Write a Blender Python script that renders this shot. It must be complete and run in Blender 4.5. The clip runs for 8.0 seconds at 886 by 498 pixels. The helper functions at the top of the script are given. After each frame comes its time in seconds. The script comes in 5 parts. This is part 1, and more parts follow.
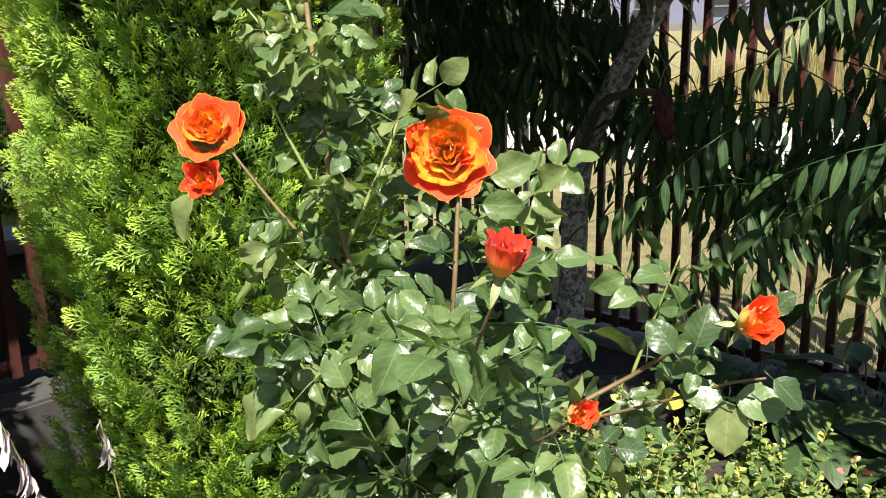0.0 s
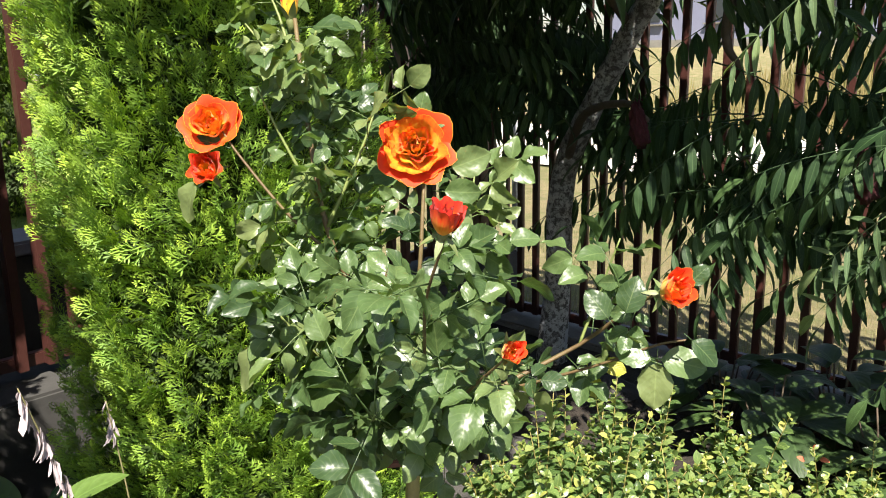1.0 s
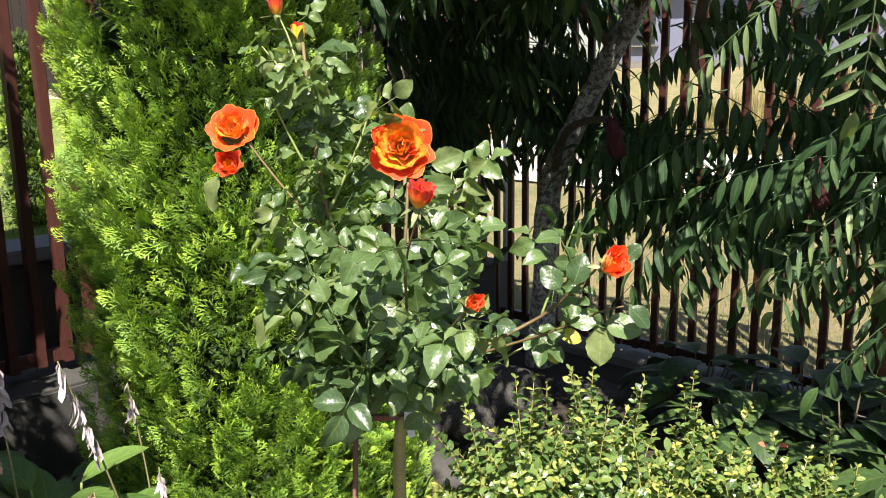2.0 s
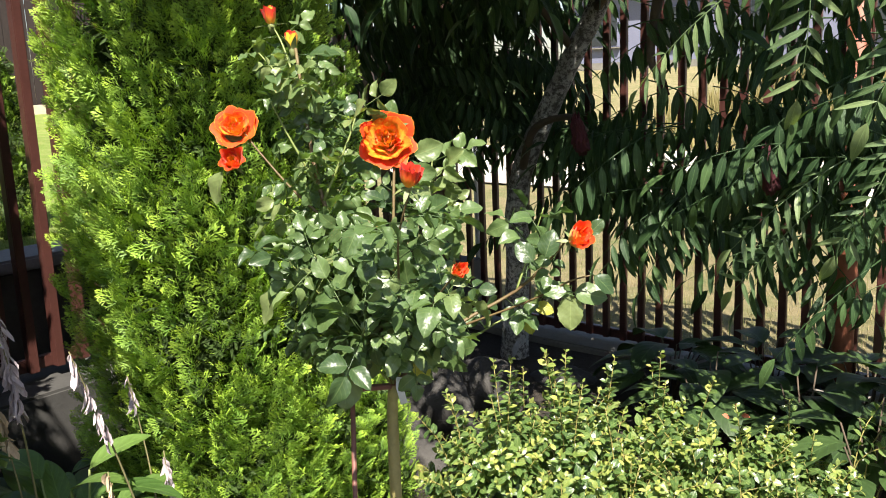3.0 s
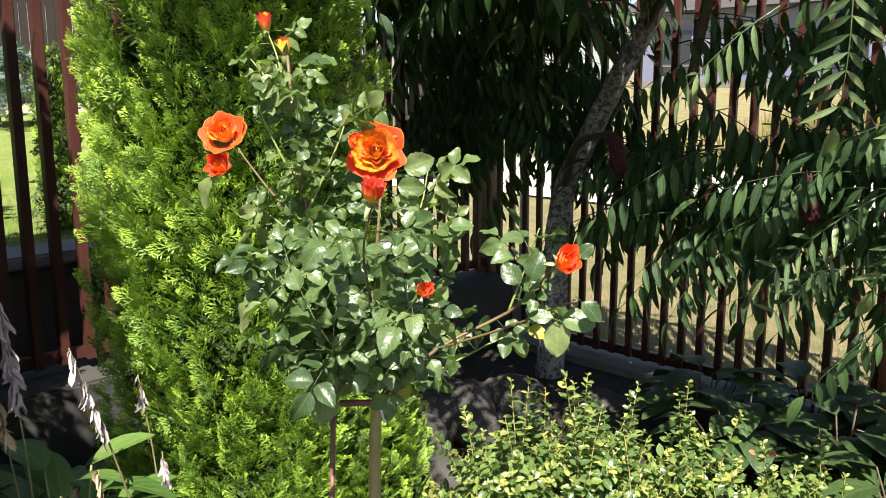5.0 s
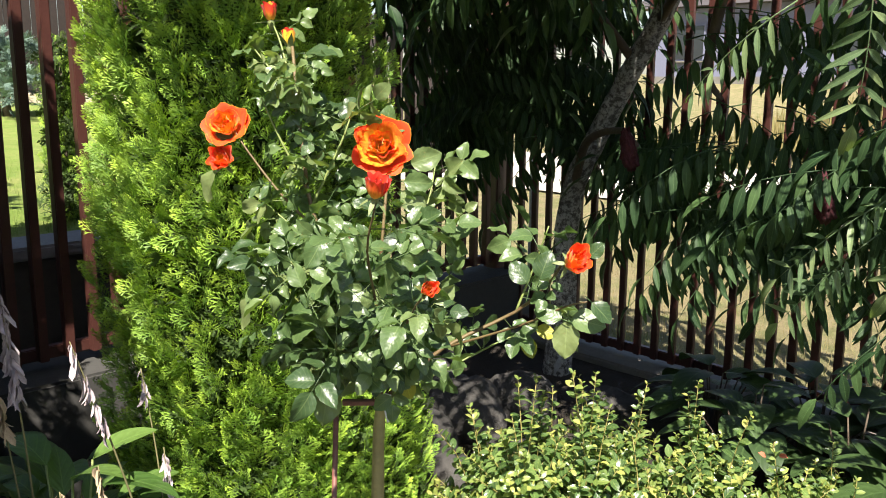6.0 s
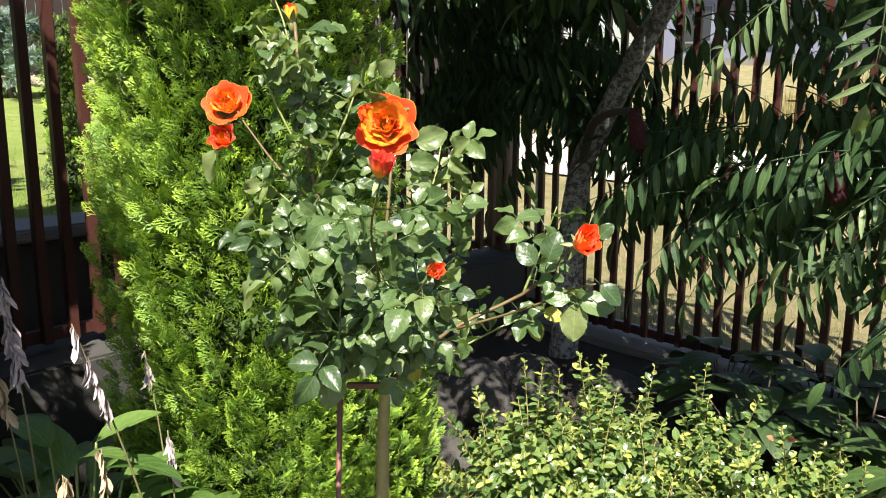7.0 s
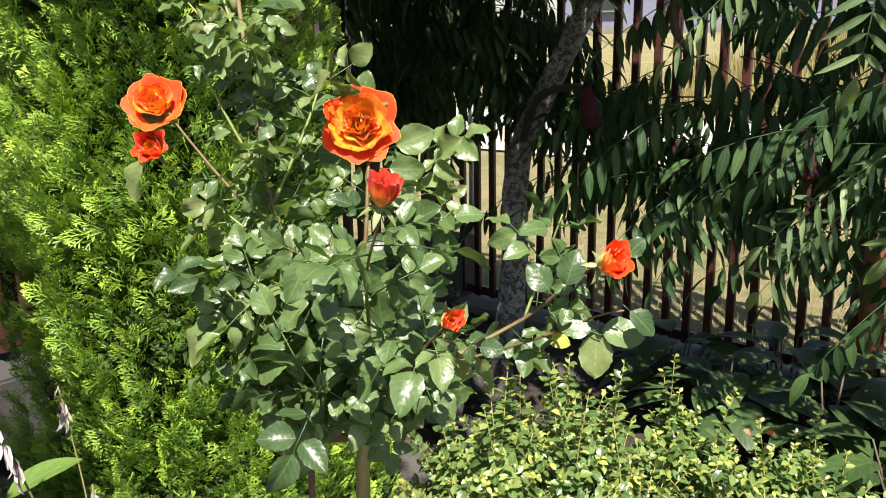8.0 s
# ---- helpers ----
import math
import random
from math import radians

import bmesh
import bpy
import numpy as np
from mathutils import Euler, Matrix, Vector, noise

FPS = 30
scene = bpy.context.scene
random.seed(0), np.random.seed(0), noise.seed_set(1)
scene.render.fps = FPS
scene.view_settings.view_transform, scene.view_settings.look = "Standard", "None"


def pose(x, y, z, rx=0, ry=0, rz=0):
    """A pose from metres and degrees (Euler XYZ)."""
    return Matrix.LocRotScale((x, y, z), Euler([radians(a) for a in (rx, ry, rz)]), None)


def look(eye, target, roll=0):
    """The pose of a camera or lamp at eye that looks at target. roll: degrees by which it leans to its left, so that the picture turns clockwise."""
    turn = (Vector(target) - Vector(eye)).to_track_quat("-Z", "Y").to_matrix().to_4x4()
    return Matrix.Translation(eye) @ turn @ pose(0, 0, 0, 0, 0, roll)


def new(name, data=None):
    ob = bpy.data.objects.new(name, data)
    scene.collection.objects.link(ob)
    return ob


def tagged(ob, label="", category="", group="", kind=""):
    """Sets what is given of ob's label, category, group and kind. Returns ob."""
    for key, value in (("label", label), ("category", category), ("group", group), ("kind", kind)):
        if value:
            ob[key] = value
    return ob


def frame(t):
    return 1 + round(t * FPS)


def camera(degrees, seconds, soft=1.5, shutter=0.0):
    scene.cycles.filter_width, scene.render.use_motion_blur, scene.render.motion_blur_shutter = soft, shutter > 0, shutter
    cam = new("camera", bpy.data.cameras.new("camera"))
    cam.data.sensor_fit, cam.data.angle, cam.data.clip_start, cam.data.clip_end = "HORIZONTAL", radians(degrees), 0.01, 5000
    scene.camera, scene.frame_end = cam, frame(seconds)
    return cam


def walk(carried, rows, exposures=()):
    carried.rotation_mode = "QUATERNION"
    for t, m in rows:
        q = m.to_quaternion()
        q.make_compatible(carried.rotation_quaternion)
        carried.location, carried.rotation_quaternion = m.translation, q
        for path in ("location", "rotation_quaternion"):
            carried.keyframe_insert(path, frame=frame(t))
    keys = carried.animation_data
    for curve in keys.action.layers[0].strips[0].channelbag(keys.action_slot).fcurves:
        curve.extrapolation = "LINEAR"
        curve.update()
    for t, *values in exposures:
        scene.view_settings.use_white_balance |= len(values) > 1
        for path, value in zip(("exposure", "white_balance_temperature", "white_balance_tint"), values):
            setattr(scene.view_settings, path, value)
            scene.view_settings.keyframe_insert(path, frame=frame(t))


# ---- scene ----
cam = camera(54.0, 8.0, soft=1.0)
PATH = [
    (0, (0.1527, 0.0673, 1.5123), (-0.7000, 1.8121, 1.0346), -1.09),
    (0.5, (0.1826, 0.0229, 1.5036), (-0.6660, 1.7735, 1.0395), -0.98),
    (1, (0.2496, -0.0540, 1.5075), (-0.6003, 1.7006, 1.0614), -0.78),
    (2.3, (0.3875, -0.2844, 1.5002), (-0.4585, 1.4851, 1.1086), -0.86),
    (2.5, (0.3964, -0.3066, 1.4959), (-0.4346, 1.4714, 1.1107), -1.44),
    (3, (0.4103, -0.3857, 1.4938), (-0.3788, 1.4103, 1.1041), -2.20),
    (3.5, (0.4253, -0.4547, 1.4942), (-0.3377, 1.3504, 1.0949), -1.98),
    (4, (0.4484, -0.3915, 1.4984), (-0.3457, 1.4027, 1.1108), -1.01),
    (4.5, (0.4933, -0.3217, 1.4919), (-0.3742, 1.4426, 1.1249), -0.07),
    (5, (0.5044, -0.2986, 1.4948), (-0.4171, 1.4390, 1.1317), -0.12),
    (6.5, (0.4853, -0.2576, 1.4925), (-0.4566, 1.4628, 1.1014), 0.46),
    (7, (0.4793, -0.2458, 1.4871), (-0.4661, 1.4666, 1.0704), 0.35),
    (7.5, (0.4083, -0.1839, 1.4859), (-0.4755, 1.5530, 1.0362), 0.19),
    (8, (0.2775, -0.0683, 1.4986), (-0.4888, 1.7168, 1.0230), -0.80),
]
walk(cam, [(t, look(eye, target, roll)) for t, eye, target, roll in PATH], [(0.0, 1.42, 6700, 12.0), (1.0, 1.43, 6700, 12.0), (3.0, 1.49, 6700, 12.0), (7.0, 1.49, 6700, 12.0), (8.0, 1.43, 6700, 12.0)])

# ---- light ----
SUN_TO = Vector((-0.45, 0.89, 0)).normalized()      # the way the light goes, seen from above
SUN_EL = radians(54)
world = bpy.data.worlds.new("sky")
scene.world = world
world.use_nodes = True
wn = world.node_tree.nodes
sky = wn.new("ShaderNodeTexSky")
sky.sky_type = "NISHITA"
sky.sun_disc = False
sky.sun_elevation = SUN_EL
sky.sun_rotation = math.atan2(-SUN_TO.x, -SUN_TO.y)
world.node_tree.links.new(sky.outputs[0], wn["Background"].inputs[0])
wn["Background"].inputs[1].default_value = 0.06
sun = new("sun", bpy.data.lights.new("sun", "SUN"))
sun.data.energy = 5.0
sun.data.angle = radians(0.55)
sun.data.color = (1.0, 0.95, 0.86)
sun.matrix_world = look((0, 0, 6), Vector((0, 0, 6)) + SUN_TO * math.cos(SUN_EL) - Vector((0, 0, math.sin(SUN_EL))))


# ---- materials ----
def material(name):
    m = bpy.data.materials.new(name)
    m.use_nodes = True
    t = m.node_tree
    return m, t.nodes, t.links, t.nodes["Principled BSDF"]


def ramp(n, l, fac, stops):
    r = n.new("ShaderNodeValToRGB")
    while len(r.color_ramp.elements) < len(stops):
        r.color_ramp.elements.new(0.5)
    for e, (p, c) in zip(r.color_ramp.elements, stops):
        e.position, e.color = p, (*c, 1)
    l.new(fac, r.inputs[0])
    return r.outputs[0]


def noise_tex(n, l, scale, detail=4.0, rough=0.6, coord="Object"):
    c = n.new("ShaderNodeTexCoord")
    x = n.new("ShaderNodeTexNoise")
    x.inputs["Scale"].default_value, x.inputs["Detail"].default_value, x.inputs["Roughness"].default_value = scale, detail, rough
    l.new(c.outputs[coord], x.inputs["Vector"])
    return x.outputs["Fac"]


def mixed(n, l, fac, a, b, mode="MIX"):
    x = n.new("ShaderNodeMix")
    x.data_type, x.blend_type = "RGBA", mode
    for key, v in ((0, fac), (6, a), (7, b)):
        if isinstance(v, (int, float)):
            x.inputs[key].default_value = v
        elif isinstance(v, tuple):
            x.inputs[key].default_value = (*v, 1)
        else:
            l.new(v, x.inputs[key])
    return x.outputs[2]


def bumped(n, l, bsdf, height, strength, distance=0.01):
    b = n.new("ShaderNodeBump")
    b.inputs["Strength"].default_value, b.inputs["Distance"].default_value = strength, distance
    l.new(height, b.inputs["Height"])
    l.new(b.outputs[0], bsdf.inputs["Normal"])


def surface(name, dark, light, scale, rough=0.8, fine=8.0, bump=0.4, metal=0.0, depth=0.004):
    """Mottled at two scales, with fine relief."""
    m, n, l, b = material(name)
    big, small = noise_tex(n, l, scale, 5), noise_tex(n, l, scale * fine, 6, 0.7)
    col = ramp(n, l, big, [(0.3, dark), (0.7, light)])
    mid = tuple((p + q) / 2 for p, q in zip(dark, light))
    col = mixed(n, l, 0.45, col, ramp(n, l, small, [(0.3, tuple(c * 0.7 for c in mid)), (0.7, tuple(min(1, c * 1.25) for c in mid))]))
    l.new(col, b.inputs["Base Color"])
    b.inputs["Roughness"].default_value, b.inputs["Metallic"].default_value = rough, metal
    bumped(n, l, b, small, bump, depth)
    return m


def leaf_material(name, stops, rough=0.35, glow=0.22, island=True, vein=0.5, spec=0.5, through_colour=None, veins=9.0, bump=0.25, crinkle=0.0):
    """Leaf blade: tone by leaf, paler midrib and side veins, light passing through."""
    m, n, l, b = material(name)
    if island:
        rnd = n.new("ShaderNodeNewGeometry").outputs["Random Per Island"]
    else:
        rnd = n.new("ShaderNodeObjectInfo").outputs["Random"]
    col = ramp(n, l, rnd, stops)
    mott = noise_tex(n, l, 60.0, 4)
    col = mixed(n, l, 0.35, col, ramp(n, l, mott, [(0.3, (0.35, 0.35, 0.35)), (0.7, (1.0, 1.0, 1.0))]), "MULTIPLY")
    uv = n.new("ShaderNodeUVMap")
    sep = n.new("ShaderNodeSeparateXYZ")
    l.new(uv.outputs[0], sep.inputs[0])

    def calc(op, x, y=None):
        k = n.new("ShaderNodeMath")
        k.operation = op
        for i, v in enumerate((x, y)):
            if v is None:
                continue
            if isinstance(v, (int, float)):
                k.inputs[i].default_value = v
            else:
                l.new(v, k.inputs[i])
        return k.outputs[0]

    side = calc("ABSOLUTE", calc("SUBTRACT", sep.outputs[0], 0.5))
    rib = calc("LESS_THAN", side, 0.022)
    wave = calc("SINE", calc("MULTIPLY", calc("SUBTRACT", sep.outputs[1], calc("MULTIPLY", side, 0.7)), veins * 6.283))
    fine = calc("GREATER_THAN", wave, 0.86)
    line = calc("MAXIMUM", rib, calc("MULTIPLY", fine, 0.35))
    pale = tuple(min(1, c * 1.9 + 0.02) for c in stops[-1][1])
    col = mixed(n, l, calc("MULTIPLY", line, vein), col, pale)
    l.new(col, b.inputs["Base Color"])
    b.inputs["Roughness"].default_value = rough
    b.inputs["Specular IOR Level"].default_value = spec
    height = wave
    if crinkle:
        height = calc("ADD", calc("MULTIPLY", noise_tex(n, l, 55.0, 2), crinkle), calc("MULTIPLY", wave, 0.06))
    bumped(n, l, b, height, bump, 0.0012)
    tr = n.new("ShaderNodeBsdfTranslucent")
    warm = mixed(n, l, 1.0, col, through_colour or (1.9, 2.1, 0.8), "MULTIPLY")
    l.new(warm, tr.inputs[0])
    mix = n.new("ShaderNodeMixShader")
    mix.inputs[0].default_value = glow
    l.new(b.outputs[0], mix.inputs[1])
    l.new(tr.outputs[0], mix.inputs[2])
    l.new(mix.outputs[0], n["Material Output"].inputs[0])
    return m


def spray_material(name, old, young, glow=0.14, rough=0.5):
    """Scale foliage: older green at the foot of a spray, with some shade painted in, fresh growth at its tips, tone by
    spray.
    """
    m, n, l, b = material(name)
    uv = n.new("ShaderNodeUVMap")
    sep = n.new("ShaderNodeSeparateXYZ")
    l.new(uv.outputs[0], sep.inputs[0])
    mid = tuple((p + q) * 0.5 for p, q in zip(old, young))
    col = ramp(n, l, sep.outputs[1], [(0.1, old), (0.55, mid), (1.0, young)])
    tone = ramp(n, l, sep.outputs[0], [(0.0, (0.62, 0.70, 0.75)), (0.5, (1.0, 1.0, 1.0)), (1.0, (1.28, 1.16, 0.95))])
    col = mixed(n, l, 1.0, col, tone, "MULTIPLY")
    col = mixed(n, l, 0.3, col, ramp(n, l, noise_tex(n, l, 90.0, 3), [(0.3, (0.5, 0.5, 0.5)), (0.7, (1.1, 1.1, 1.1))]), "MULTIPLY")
    l.new(col, b.inputs["Base Color"])
    b.inputs["Roughness"].default_value = rough
    b.inputs["Specular IOR Level"].default_value = 0.3
    tr = n.new("ShaderNodeBsdfTranslucent")
    l.new(mixed(n, l, 1.0, col, (1.7, 1.9, 0.7), "MULTIPLY"), tr.inputs[0])
    mix = n.new("ShaderNodeMixShader")
    mix.inputs[0].default_value = glow
    l.new(b.outputs[0], mix.inputs[1])
    l.new(tr.outputs[0], mix.inputs[2])
    l.new(mix.outputs[0], n["Material Output"].inputs[0])
    return m


ROSE_LEAF = leaf_material("rose leaf", [(0.0, (0.042, 0.082, 0.029)), (0.35, (0.080, 0.138, 0.046)), (0.75, (0.125, 0.192, 0.067)), (1.0, (0.20, 0.25, 0.095))], 0.37, 0.27, False, 0.16, 0.55, veins=6.0, bump=0.5, crinkle=2.6)
ROSE_YELLOW = leaf_material("yellowed rose leaf", [(0.0, (0.30, 0.33, 0.045)), (1.0, (0.42, 0.40, 0.06))], 0.45, 0.25, False, 0.2)
# foot-to-tip ramp: paler new growth, plus shade put into the spray's foot
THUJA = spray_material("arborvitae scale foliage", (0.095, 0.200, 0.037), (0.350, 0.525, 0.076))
THUJA_SHADE = spray_material("inner foliage with shade in its colour", (0.028, 0.050, 0.013), (0.055, 0.095, 0.022), 0.1, 0.7)
PRIVET = leaf_material("small glossy shrub leaf", [(0.0, (0.042, 0.088, 0.026)), (0.5, (0.080, 0.145, 0.040)), (0.85, (0.145, 0.220, 0.062)), (1.0, (0.28, 0.33, 0.11))], 0.30, 0.22, True, 0.3, 0.6, veins=4.0, bump=0.1)
PRIVET_TIP = leaf_material("young shrub leaf", [(0.0, (0.13, 0.20, 0.05)), (0.6, (0.24, 0.30, 0.075)), (1.0, (0.44, 0.44, 0.12))], 0.34, 0.3, True, 0.2, 0.6, veins=4.0, bump=0.1)
SUMAC = leaf_material("sumac leaflet", [(0.0, (0.020, 0.048, 0.018)), (0.6, (0.036, 0.076, 0.028)), (1.0, (0.070, 0.128, 0.042))], 0.5, 0.16, True, 0.35, 0.28, veins=12.0)
# brighter copy of the leaflet: sunlight is put into its colour
SUMAC_LIT = leaf_material("young sumac leaflet with sunlight in its colour", [(0.0, (0.085, 0.150, 0.062)), (0.6, (0.125, 0.195, 0.090)), (1.0, (0.20, 0.27, 0.11))], 0.36, 0.2, True, 0.35, 0.55, veins=12.0)
HOSTA = leaf_material("hosta leaf", [(0.0, (0.055, 0.115, 0.025)), (1.0, (0.12, 0.20, 0.045))], 0.42, 0.2, False, 0.2, 0.45, veins=5.0)
GROUND_LEAF = leaf_material("shade plant leaf", [(0.0, (0.03, 0.06, 0.02)), (1.0, (0.055, 0.10, 0.028))], 0.5, 0.15, False, 0.25, 0.4, veins=6.0)
SPRUCE = leaf_material("blue spruce needles", [(0.0, (0.10, 0.16, 0.13)), (1.0, (0.20, 0.28, 0.23))], 0.6, 0.1, True, 0.0, 0.3, bump=0.0)
CANE = surface("rose cane bark", (0.10, 0.05, 0.025), (0.16, 0.13, 0.05), 30, 0.55, 6, 0.3)
STEM = surface("green-brown rose stem bark", (0.22, 0.17, 0.06), (0.38, 0.34, 0.12), 18, 0.65, 6, 0.5)
YOUNG = surface("young green shoot", (0.14, 0.19, 0.05), (0.22, 0.26, 0.08), 40, 0.5, 5, 0.2)
SHOOT = surface("yellow-brown twig", (0.15, 0.13, 0.035), (0.34, 0.29, 0.09), 40, 0.55, 5, 0.2)
TWIG = surface("brown twig bark", (0.06, 0.045, 0.03), (0.12, 0.09, 0.06), 30, 0.8, 6, 0.4)
LIME = surface("limewashed bark", (0.30, 0.31, 0.31), (0.52, 0.53, 0.53), 16, 0.9, 6, 0.8, depth=0.008)
CONE = surface("velvety dark red fruit", (0.035, 0.005, 0.009), (0.085, 0.012, 0.018), 80, 0.85, 4, 0.8)
BROWN_PAINT = surface("dark red-brown fence paint", (0.046, 0.017, 0.013), (0.085, 0.029, 0.023), 5, 0.45, 14, 0.2)
# lighter than the fence paint, so the far rails look sunlit
LIT_RAIL = surface("red-brown rail paint with sunlight in its colour", (0.13, 0.04, 0.032), (0.19, 0.065, 0.05), 5, 0.5, 12, 0.2)
RUST_POST = surface("weathered red-brown post paint", (0.24, 0.075, 0.04), (0.33, 0.12, 0.07), 4, 0.6, 12, 0.3)
FAR_BROWN = surface("dark brown planks", (0.014, 0.009, 0.008), (0.034, 0.022, 0.019), 3, 0.6, 8, 0.2)
STAKE = surface("brown plant stake", (0.12, 0.05, 0.035), (0.21, 0.085, 0.06), 20, 0.5, 6, 0.2)
CONCRETE = surface("weathered concrete", (0.13, 0.122, 0.105), (0.23, 0.22, 0.19), 3, 0.9, 12, 0.6)
# concrete of plinth and retaining wall, darkened: their shade is put into the colour
SHADED_CONCRETE = surface("shade-coloured concrete", (0.03, 0.03, 0.028), (0.065, 0.063, 0.058), 3, 0.9, 12, 0.6)
COPING = surface("grey coping stone", (0.12, 0.125, 0.135), (0.20, 0.205, 0.22), 5, 0.85, 10, 0.5)
STONE = surface("grey fieldstone", (0.032, 0.030, 0.028), (0.095, 0.090, 0.082), 9, 0.85, 8, 0.9, depth=0.012)
SOIL = surface("dark garden soil", (0.025, 0.02, 0.015), (0.06, 0.048, 0.035), 7, 0.95, 9, 1.0, depth=0.02)
SAND = surface("pale sandy road", (0.50, 0.46, 0.38), (0.62, 0.58, 0.50), 0.8, 0.95, 20, 0.4)
BEIGE = surface("beige kerb stone", (0.50, 0.40, 0.29), (0.62, 0.52, 0.39), 2, 0.9, 10, 0.3)
GALV = surface("galvanised pipe", (0.45, 0.47, 0.50), (0.60, 0.62, 0.65), 12, 0.45, 8, 0.2, metal=0.3)
TAG = surface("white plastic plant label", (0.70, 0.74, 0.80), (0.80, 0.83, 0.88), 20, 0.5, 5, 0.1)
PLASTER = surface("pale lilac-grey plaster", (0.15, 0.16, 0.23), (0.19, 0.20, 0.28), 1.5, 0.9, 20, 0.2)
ROOF = surface("dark roof sheet", (0.05, 0.045, 0.045), (0.09, 0.08, 0.08), 2, 0.6, 10, 0.2)
DRY_STALK = surface("dry flower stalk", (0.13, 0.12, 0.05), (0.22, 0.20, 0.09), 30, 0.8, 5, 0.3)
WITHER = surface("withered pale lilac petals", (0.34, 0.27, 0.28), (0.58, 0.50, 0.52), 40, 0.8, 6, 0.4)
WITHER_TAN = surface("withered tan petals", (0.42, 0.30, 0.18), (0.58, 0.45, 0.30), 40, 0.85, 6, 0.4)
SEPAL = surface("green sepal", (0.10, 0.15, 0.05), (0.20, 0.22, 0.08), 50, 0.5, 5, 0.2)


def bark_material():
    """Dark bark scaled over with pale lichen flakes."""
    m, n, l, b = material("grey lichened bark")
    flakes, big, fine = noise_tex(n, l, 42.0, 6, 0.75), noise_tex(n, l, 7.0, 3), noise_tex(n, l, 160.0, 4)
    dark = ramp(n, l, fine, [(0.3, (0.06, 0.055, 0.05)), (0.7, (0.16, 0.15, 0.14))])
    pale = ramp(n, l, big, [(0.3, (0.34, 0.34, 0.31)), (0.7, (0.66, 0.66, 0.63))])
    l.new(mixed(n, l, ramp(n, l, flakes, [(0.44, (0, 0, 0)), (0.55, (1, 1, 1))]), dark, pale), b.inputs["Base Color"])
    b.inputs["Roughness"].default_value = 0.9
    bumped(n, l, b, flakes, 1.0, 0.014)
    return m


BARK = bark_material()


def pane_material():
    m, n, l, b = material("dark window glass")
    b.inputs["Base Color"].default_value = (0.02, 0.025, 0.03, 1)
    b.inputs["Roughness"].default_value = 0.05
    b.inputs["Specular IOR Level"].default_value = 0.8
    return m


PANE = pane_material()


def grass_ground(name, a, b2, c):
    m, n, l, b = material(name)
    big, mid, small = noise_tex(n, l, 0.5, 4), noise_tex(n, l, 5.0, 5), noise_tex(n, l, 60.0, 6, 0.8)
    col = ramp(n, l, big, [(0.3, a), (0.7, b2)])
    col = mixed(n, l, ramp(n, l, mid, [(0.42, (0, 0, 0)), (0.68, (1, 1, 1))]), col, c)
    col = mixed(n, l, 0.5, col, ramp(n, l, small, [(0.3, (0.45, 0.45, 0.45)), (0.7, (1.3, 1.3, 1.3))]), "MULTIPLY")
    l.new(col, b.inputs["Base Color"])
    b.inputs["Roughness"].default_value = 0.95
    b.inputs["Specular IOR Level"].default_value = 0.1
    bumped(n, l, b, small, 0.8, 0.03)
    return m


DRY_GRASS = grass_ground("dry meadow", (0.23, 0.195, 0.105), (0.30, 0.25, 0.14), (0.16, 0.175, 0.07))
LAWN = grass_ground("mown lawn", (0.16, 0.24, 0.05), (0.22, 0.30, 0.07), (0.28, 0.31, 0.10))
BLADE_DRY = leaf_material("dry grass blades", [(0.0, (0.30, 0.25, 0.125)), (0.6, (0.38, 0.32, 0.17)), (1.0, (0.18, 0.22, 0.075))], 0.7, 0.2, True, 0.0, 0.2, bump=0.0)
BLADE_SLOPE = leaf_material("rank dry grass blades", [(0.0, (0.20, 0.17, 0.07)), (0.6, (0.30, 0.245, 0.11)), (1.0, (0.13, 0.15, 0.05))], 0.8, 0.15, True, 0.0, 0.15, bump=0.0)
BLADE_GREEN = leaf_material("lawn grass blades", [(0.0, (0.12, 0.20, 0.035)), (1.0, (0.22, 0.31, 0.07))], 0.6, 0.2, True, 0.0, 0.2, bump=0.0)


